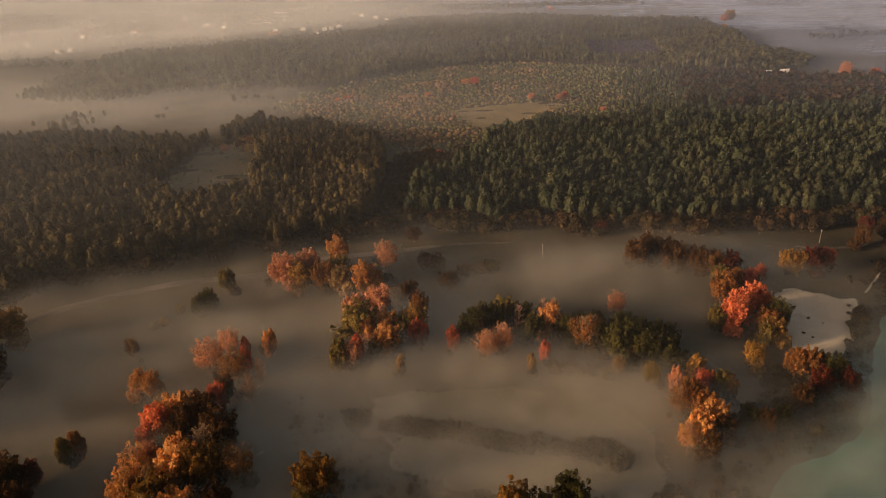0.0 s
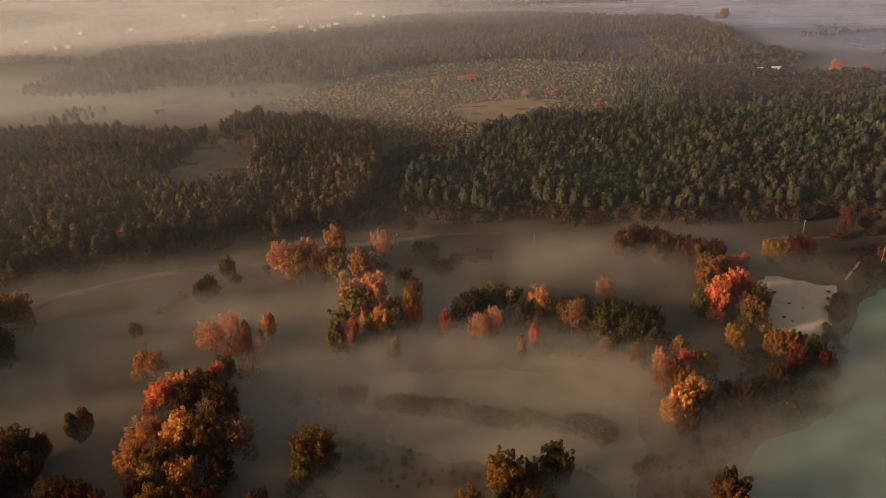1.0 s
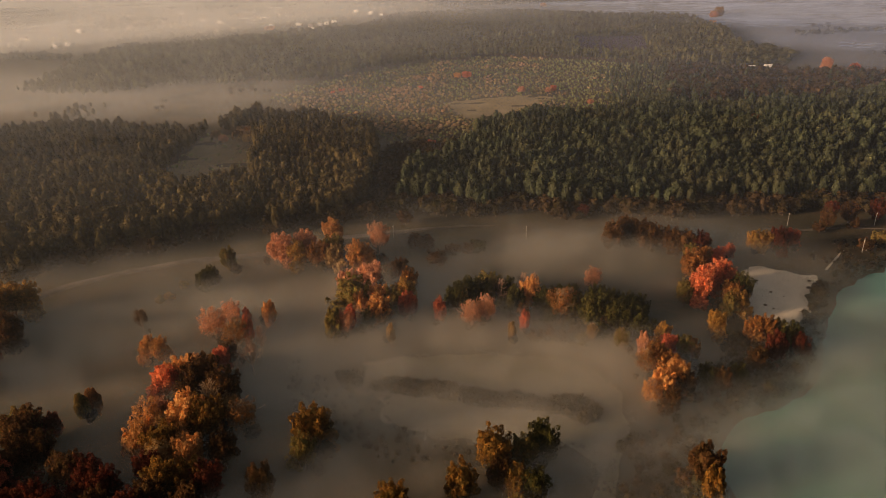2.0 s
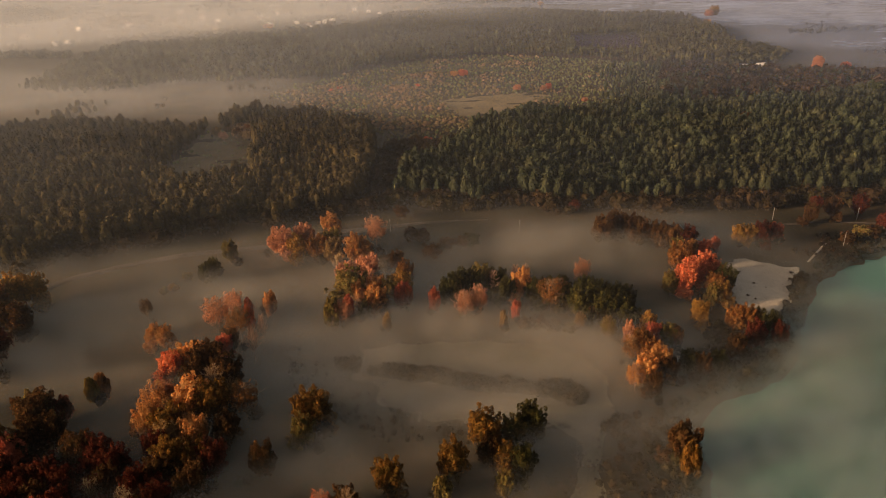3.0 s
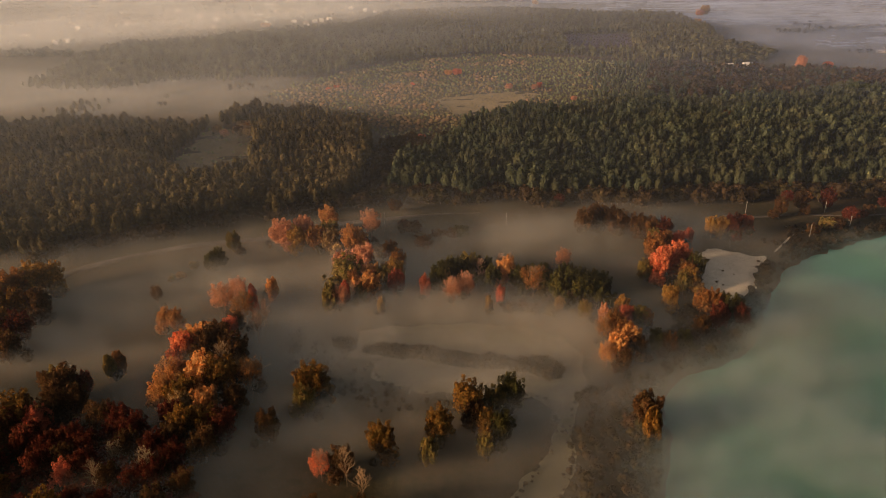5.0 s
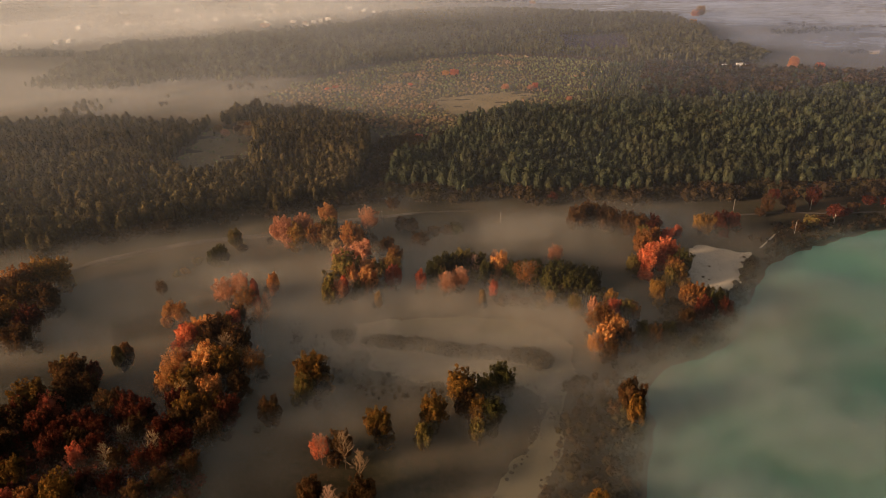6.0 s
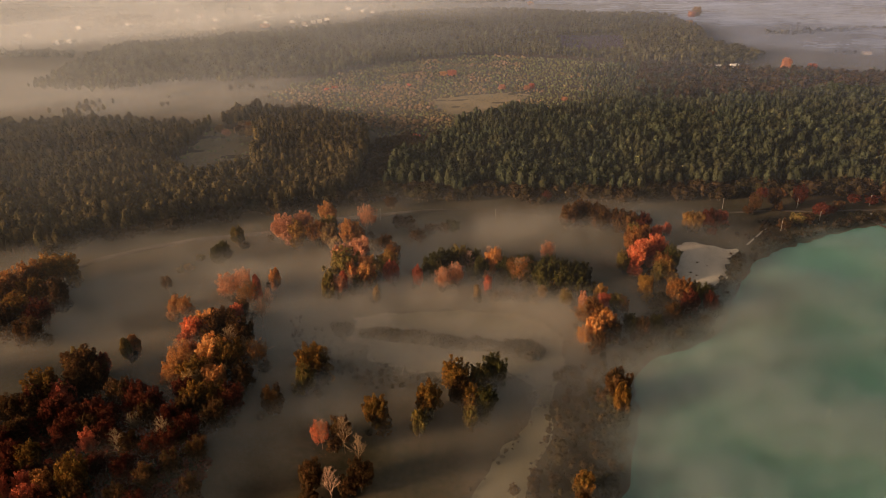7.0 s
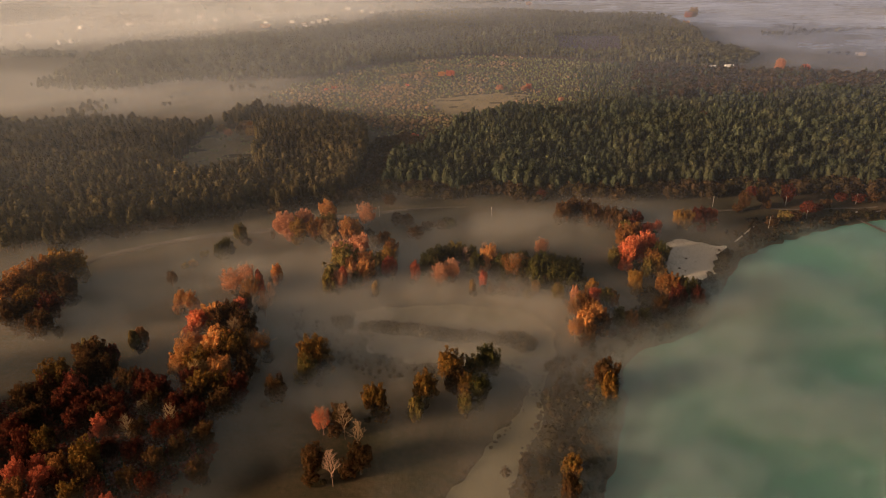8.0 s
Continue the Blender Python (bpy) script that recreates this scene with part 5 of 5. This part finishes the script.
fence = tagged(new("shore_fence"), "low pale timber fence on the lake shore", "fence")
for k in range(9):
    bm = bmesh.new()
    box(bm, 3.1 * k, 0, 0.55, 0.14, 0.14, 1.5, 0.02)
    part("post", mesh_of("post", bm, PLASTER), fence)
for h in (0.6, 1.15):
    bm = bmesh.new()
    box(bm, 12.4, 0.09, h, 25.2, 0.06, 0.2, 0.01)
    part("rail", mesh_of("rail", bm, PLASTER), fence)
fence.matrix_world = pose(321, 450, 0.4, 0, 0, 4)

walkway = tagged(new("boardwalk"), "pale timber boardwalk lying on the shore", "boardwalk")
length = math.hypot(26, 31)
bm = bmesh.new()
for k in range(int(length / 0.8)):
    box(bm, 0, 0.4 + 0.8 * k, 0.2, 1.3, 0.7, 0.07)
part("deck", mesh_of("deck", bm, TIMBER), walkway)
for side in (-0.5, 0.5):
    bm = bmesh.new()
    box(bm, side, length / 2, 0.08, 0.16, length, 0.18, 0.02)
    part("bearer", mesh_of("bearer", bm, TIMBER), walkway)
walkway.matrix_world = pose(205, 393, 0.45, 0, 0, -40)


def house(x, y, turn, wide, deep, high, roof_mat, words, wall_mat=PLASTER):
    home = tagged(new("house"), words, "house", "village houses")
    bm = bmesh.new()
    box(bm, 0, 0, high / 2 - 0.2, wide, deep, high + 0.4)
    part("wall", mesh_of("wall", bm, wall_mat), home)
    bm = bmesh.new()
    h, e = deep * 0.42, 0.5
    v = [bm.verts.new(p) for p in ((-wide / 2 - e, -deep / 2 - e, high - 0.25), (wide / 2 + e, -deep / 2 - e, high - 0.25), (wide / 2 + e, deep / 2 + e, high - 0.25), (-wide / 2 - e, deep / 2 + e, high - 0.25), (-wide / 2 - e, 0, high + h), (wide / 2 + e, 0, high + h))]
    for f in ((0, 1, 5, 4), (2, 3, 4, 5), (1, 2, 5), (3, 0, 4), (3, 2, 1, 0)):
        bm.faces.new([v[i] for i in f])
    roof = part("roof", mesh_of("roof", bm, roof_mat), home)
    bm = bmesh.new()
    box(bm, wide * 0.22, deep * 0.1, high + h * 0.75, 0.7, 0.7, 1.6, 0.05)
    part("chimney", mesh_of("chimney", bm, ROOF), roof)
    for k in (-0.3, 0.3):
        bm = bmesh.new()
        box(bm, k * wide, -deep / 2 - 0.02, high * 0.55, 1.3, 0.1, 1.4)
        part("window", mesh_of("window", bm, GLASS), home)
    bm = bmesh.new()
    box(bm, 0, -deep / 2 - 0.02, 1.05, 1.0, 0.1, 2.1)
    part("door", mesh_of("door", bm, TIMBER), home)
    home.matrix_world = pose(x, y, float(land(x, y)), 0, 0, turn)


for k, (x, y) in enumerate(((-570, 1925), (-441, 1851), (-433, 1917), (-407, 1983), (-455, 1900), (-420, 1940), (-500, 1950), (-314, 1690), (-272, 1720), (-670, 1780), (-998, 1986), (-975, 1579), (-960, 1600), (-1400, 2300), (-1026, 2424), (-402, 2332), (-303, 2200), (-340, 2230), (-760, 2050), (-850, 2160), (-640, 2250), (-1100, 1900), (-1160, 1750), (-520, 2100))):
    pale = k % 3 != 1
    house(x, y, 17 * k % 50 - 25, 11 + k % 4, 8 + k % 3, 4.2 + k % 2, ROOF_PALE if pale else ROOF, "white village house with a pale metal roof" if pale else "white village house with a weathered brown roof")
for k, (x, y, wide, deep) in enumerate(((719, 1217, 16, 5), (888, 1523, 20, 6), (501, 1020, 20, 8), (416, 1098, 16, 7), (447, 1106, 14, 7))):
    house(x, y, -14 + 6 * k, wide, deep, 3.2, ROOF_PALE if k > 1 else ROOF, "long low shed with a metal roof in the mist", TIMBER)

# ---- mist and haze sheets, cover painted per vertex ----


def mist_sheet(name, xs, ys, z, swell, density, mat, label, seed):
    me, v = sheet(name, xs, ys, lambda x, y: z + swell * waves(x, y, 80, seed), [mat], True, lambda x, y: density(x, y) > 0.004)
    layer = me.attributes.new("painted_cover", "FLOAT", "POINT")
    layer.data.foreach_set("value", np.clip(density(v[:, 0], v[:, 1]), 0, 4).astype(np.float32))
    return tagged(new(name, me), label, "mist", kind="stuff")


def bank(x, y, cx, cy, rx, ry):
    return np.exp(-(((x - cx) / rx) ** 2) - ((y - cy) / ry) ** 2)


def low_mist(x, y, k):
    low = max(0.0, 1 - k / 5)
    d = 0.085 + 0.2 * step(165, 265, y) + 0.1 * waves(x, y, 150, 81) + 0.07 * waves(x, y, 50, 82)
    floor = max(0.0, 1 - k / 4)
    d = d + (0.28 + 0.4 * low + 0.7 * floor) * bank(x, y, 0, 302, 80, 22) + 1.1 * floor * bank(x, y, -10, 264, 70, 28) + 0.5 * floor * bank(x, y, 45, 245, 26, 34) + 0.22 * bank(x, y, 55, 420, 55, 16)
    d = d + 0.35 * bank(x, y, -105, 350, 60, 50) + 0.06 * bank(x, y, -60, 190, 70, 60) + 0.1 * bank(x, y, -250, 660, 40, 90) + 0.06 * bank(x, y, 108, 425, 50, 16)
    # thinner by the western and near middle trees, standing in for their shade
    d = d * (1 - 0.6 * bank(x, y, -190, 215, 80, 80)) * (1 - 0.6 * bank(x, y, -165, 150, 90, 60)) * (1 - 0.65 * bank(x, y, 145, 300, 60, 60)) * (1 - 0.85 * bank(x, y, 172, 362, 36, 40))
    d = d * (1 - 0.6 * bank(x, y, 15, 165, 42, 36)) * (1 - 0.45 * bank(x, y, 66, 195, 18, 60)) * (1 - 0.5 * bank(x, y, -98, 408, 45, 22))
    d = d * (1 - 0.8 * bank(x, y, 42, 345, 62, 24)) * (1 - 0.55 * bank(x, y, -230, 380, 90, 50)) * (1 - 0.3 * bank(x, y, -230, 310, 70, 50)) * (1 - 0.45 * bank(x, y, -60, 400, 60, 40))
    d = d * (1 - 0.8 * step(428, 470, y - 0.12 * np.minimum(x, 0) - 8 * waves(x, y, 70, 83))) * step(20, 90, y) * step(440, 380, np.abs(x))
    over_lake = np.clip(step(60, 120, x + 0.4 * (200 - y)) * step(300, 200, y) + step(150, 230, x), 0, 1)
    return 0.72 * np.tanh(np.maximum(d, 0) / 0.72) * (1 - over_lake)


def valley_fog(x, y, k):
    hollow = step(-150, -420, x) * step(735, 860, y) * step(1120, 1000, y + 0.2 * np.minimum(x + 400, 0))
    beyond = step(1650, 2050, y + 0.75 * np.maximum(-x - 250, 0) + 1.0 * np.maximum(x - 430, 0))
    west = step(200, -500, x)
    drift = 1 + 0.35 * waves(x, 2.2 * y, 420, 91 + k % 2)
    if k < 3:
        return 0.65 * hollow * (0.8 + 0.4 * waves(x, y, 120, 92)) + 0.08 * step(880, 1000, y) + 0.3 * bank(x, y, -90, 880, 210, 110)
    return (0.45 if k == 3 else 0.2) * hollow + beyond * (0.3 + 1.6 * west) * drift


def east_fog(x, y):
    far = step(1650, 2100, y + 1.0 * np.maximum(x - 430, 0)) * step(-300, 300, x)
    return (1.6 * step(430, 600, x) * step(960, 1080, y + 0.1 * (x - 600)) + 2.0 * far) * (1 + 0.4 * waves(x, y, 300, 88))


# haze painted on: its cover grows northward to imitate depth
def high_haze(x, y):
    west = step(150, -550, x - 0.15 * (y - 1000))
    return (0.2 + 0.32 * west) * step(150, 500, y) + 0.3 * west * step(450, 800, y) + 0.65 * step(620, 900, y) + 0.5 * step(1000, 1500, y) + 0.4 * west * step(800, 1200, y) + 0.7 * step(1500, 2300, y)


mx, my = np.arange(-440, 450, 14.0), np.arange(20, 710, 14.0)
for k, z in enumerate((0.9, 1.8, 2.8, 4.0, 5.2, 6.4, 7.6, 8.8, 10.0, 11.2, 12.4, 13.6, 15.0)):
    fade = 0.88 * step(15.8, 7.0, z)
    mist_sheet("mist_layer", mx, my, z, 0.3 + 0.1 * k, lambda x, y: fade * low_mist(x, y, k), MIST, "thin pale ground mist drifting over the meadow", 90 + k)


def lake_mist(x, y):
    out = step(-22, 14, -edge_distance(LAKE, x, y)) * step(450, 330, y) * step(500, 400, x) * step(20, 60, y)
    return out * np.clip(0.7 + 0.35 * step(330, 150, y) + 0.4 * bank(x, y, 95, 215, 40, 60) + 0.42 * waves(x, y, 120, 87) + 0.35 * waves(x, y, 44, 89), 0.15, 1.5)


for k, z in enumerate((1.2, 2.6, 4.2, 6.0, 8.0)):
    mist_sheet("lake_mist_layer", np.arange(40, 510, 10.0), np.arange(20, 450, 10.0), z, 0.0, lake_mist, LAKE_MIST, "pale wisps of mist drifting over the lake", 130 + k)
hx, hy = np.arange(-3600, 3000, 80.0), np.arange(700, 4700, 60.0)
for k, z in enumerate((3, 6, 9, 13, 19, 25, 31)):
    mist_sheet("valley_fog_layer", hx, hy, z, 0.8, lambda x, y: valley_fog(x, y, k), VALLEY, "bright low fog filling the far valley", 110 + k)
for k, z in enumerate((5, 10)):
    mist_sheet("eastern_fog_layer", np.arange(-400, 3000, 60.0), np.arange(980, 4700, 60.0), z, 1.0, east_fog, EAST_FOG, "fog over the eastern fields, tinted cool blue", 115 + k)
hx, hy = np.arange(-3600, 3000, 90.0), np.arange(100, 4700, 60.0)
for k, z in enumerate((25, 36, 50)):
    mist_sheet("haze_layer", hx, hy, z, 3.0, high_haze, HAZE, "painted morning haze over the woods, bluer to the east", 120 + k)
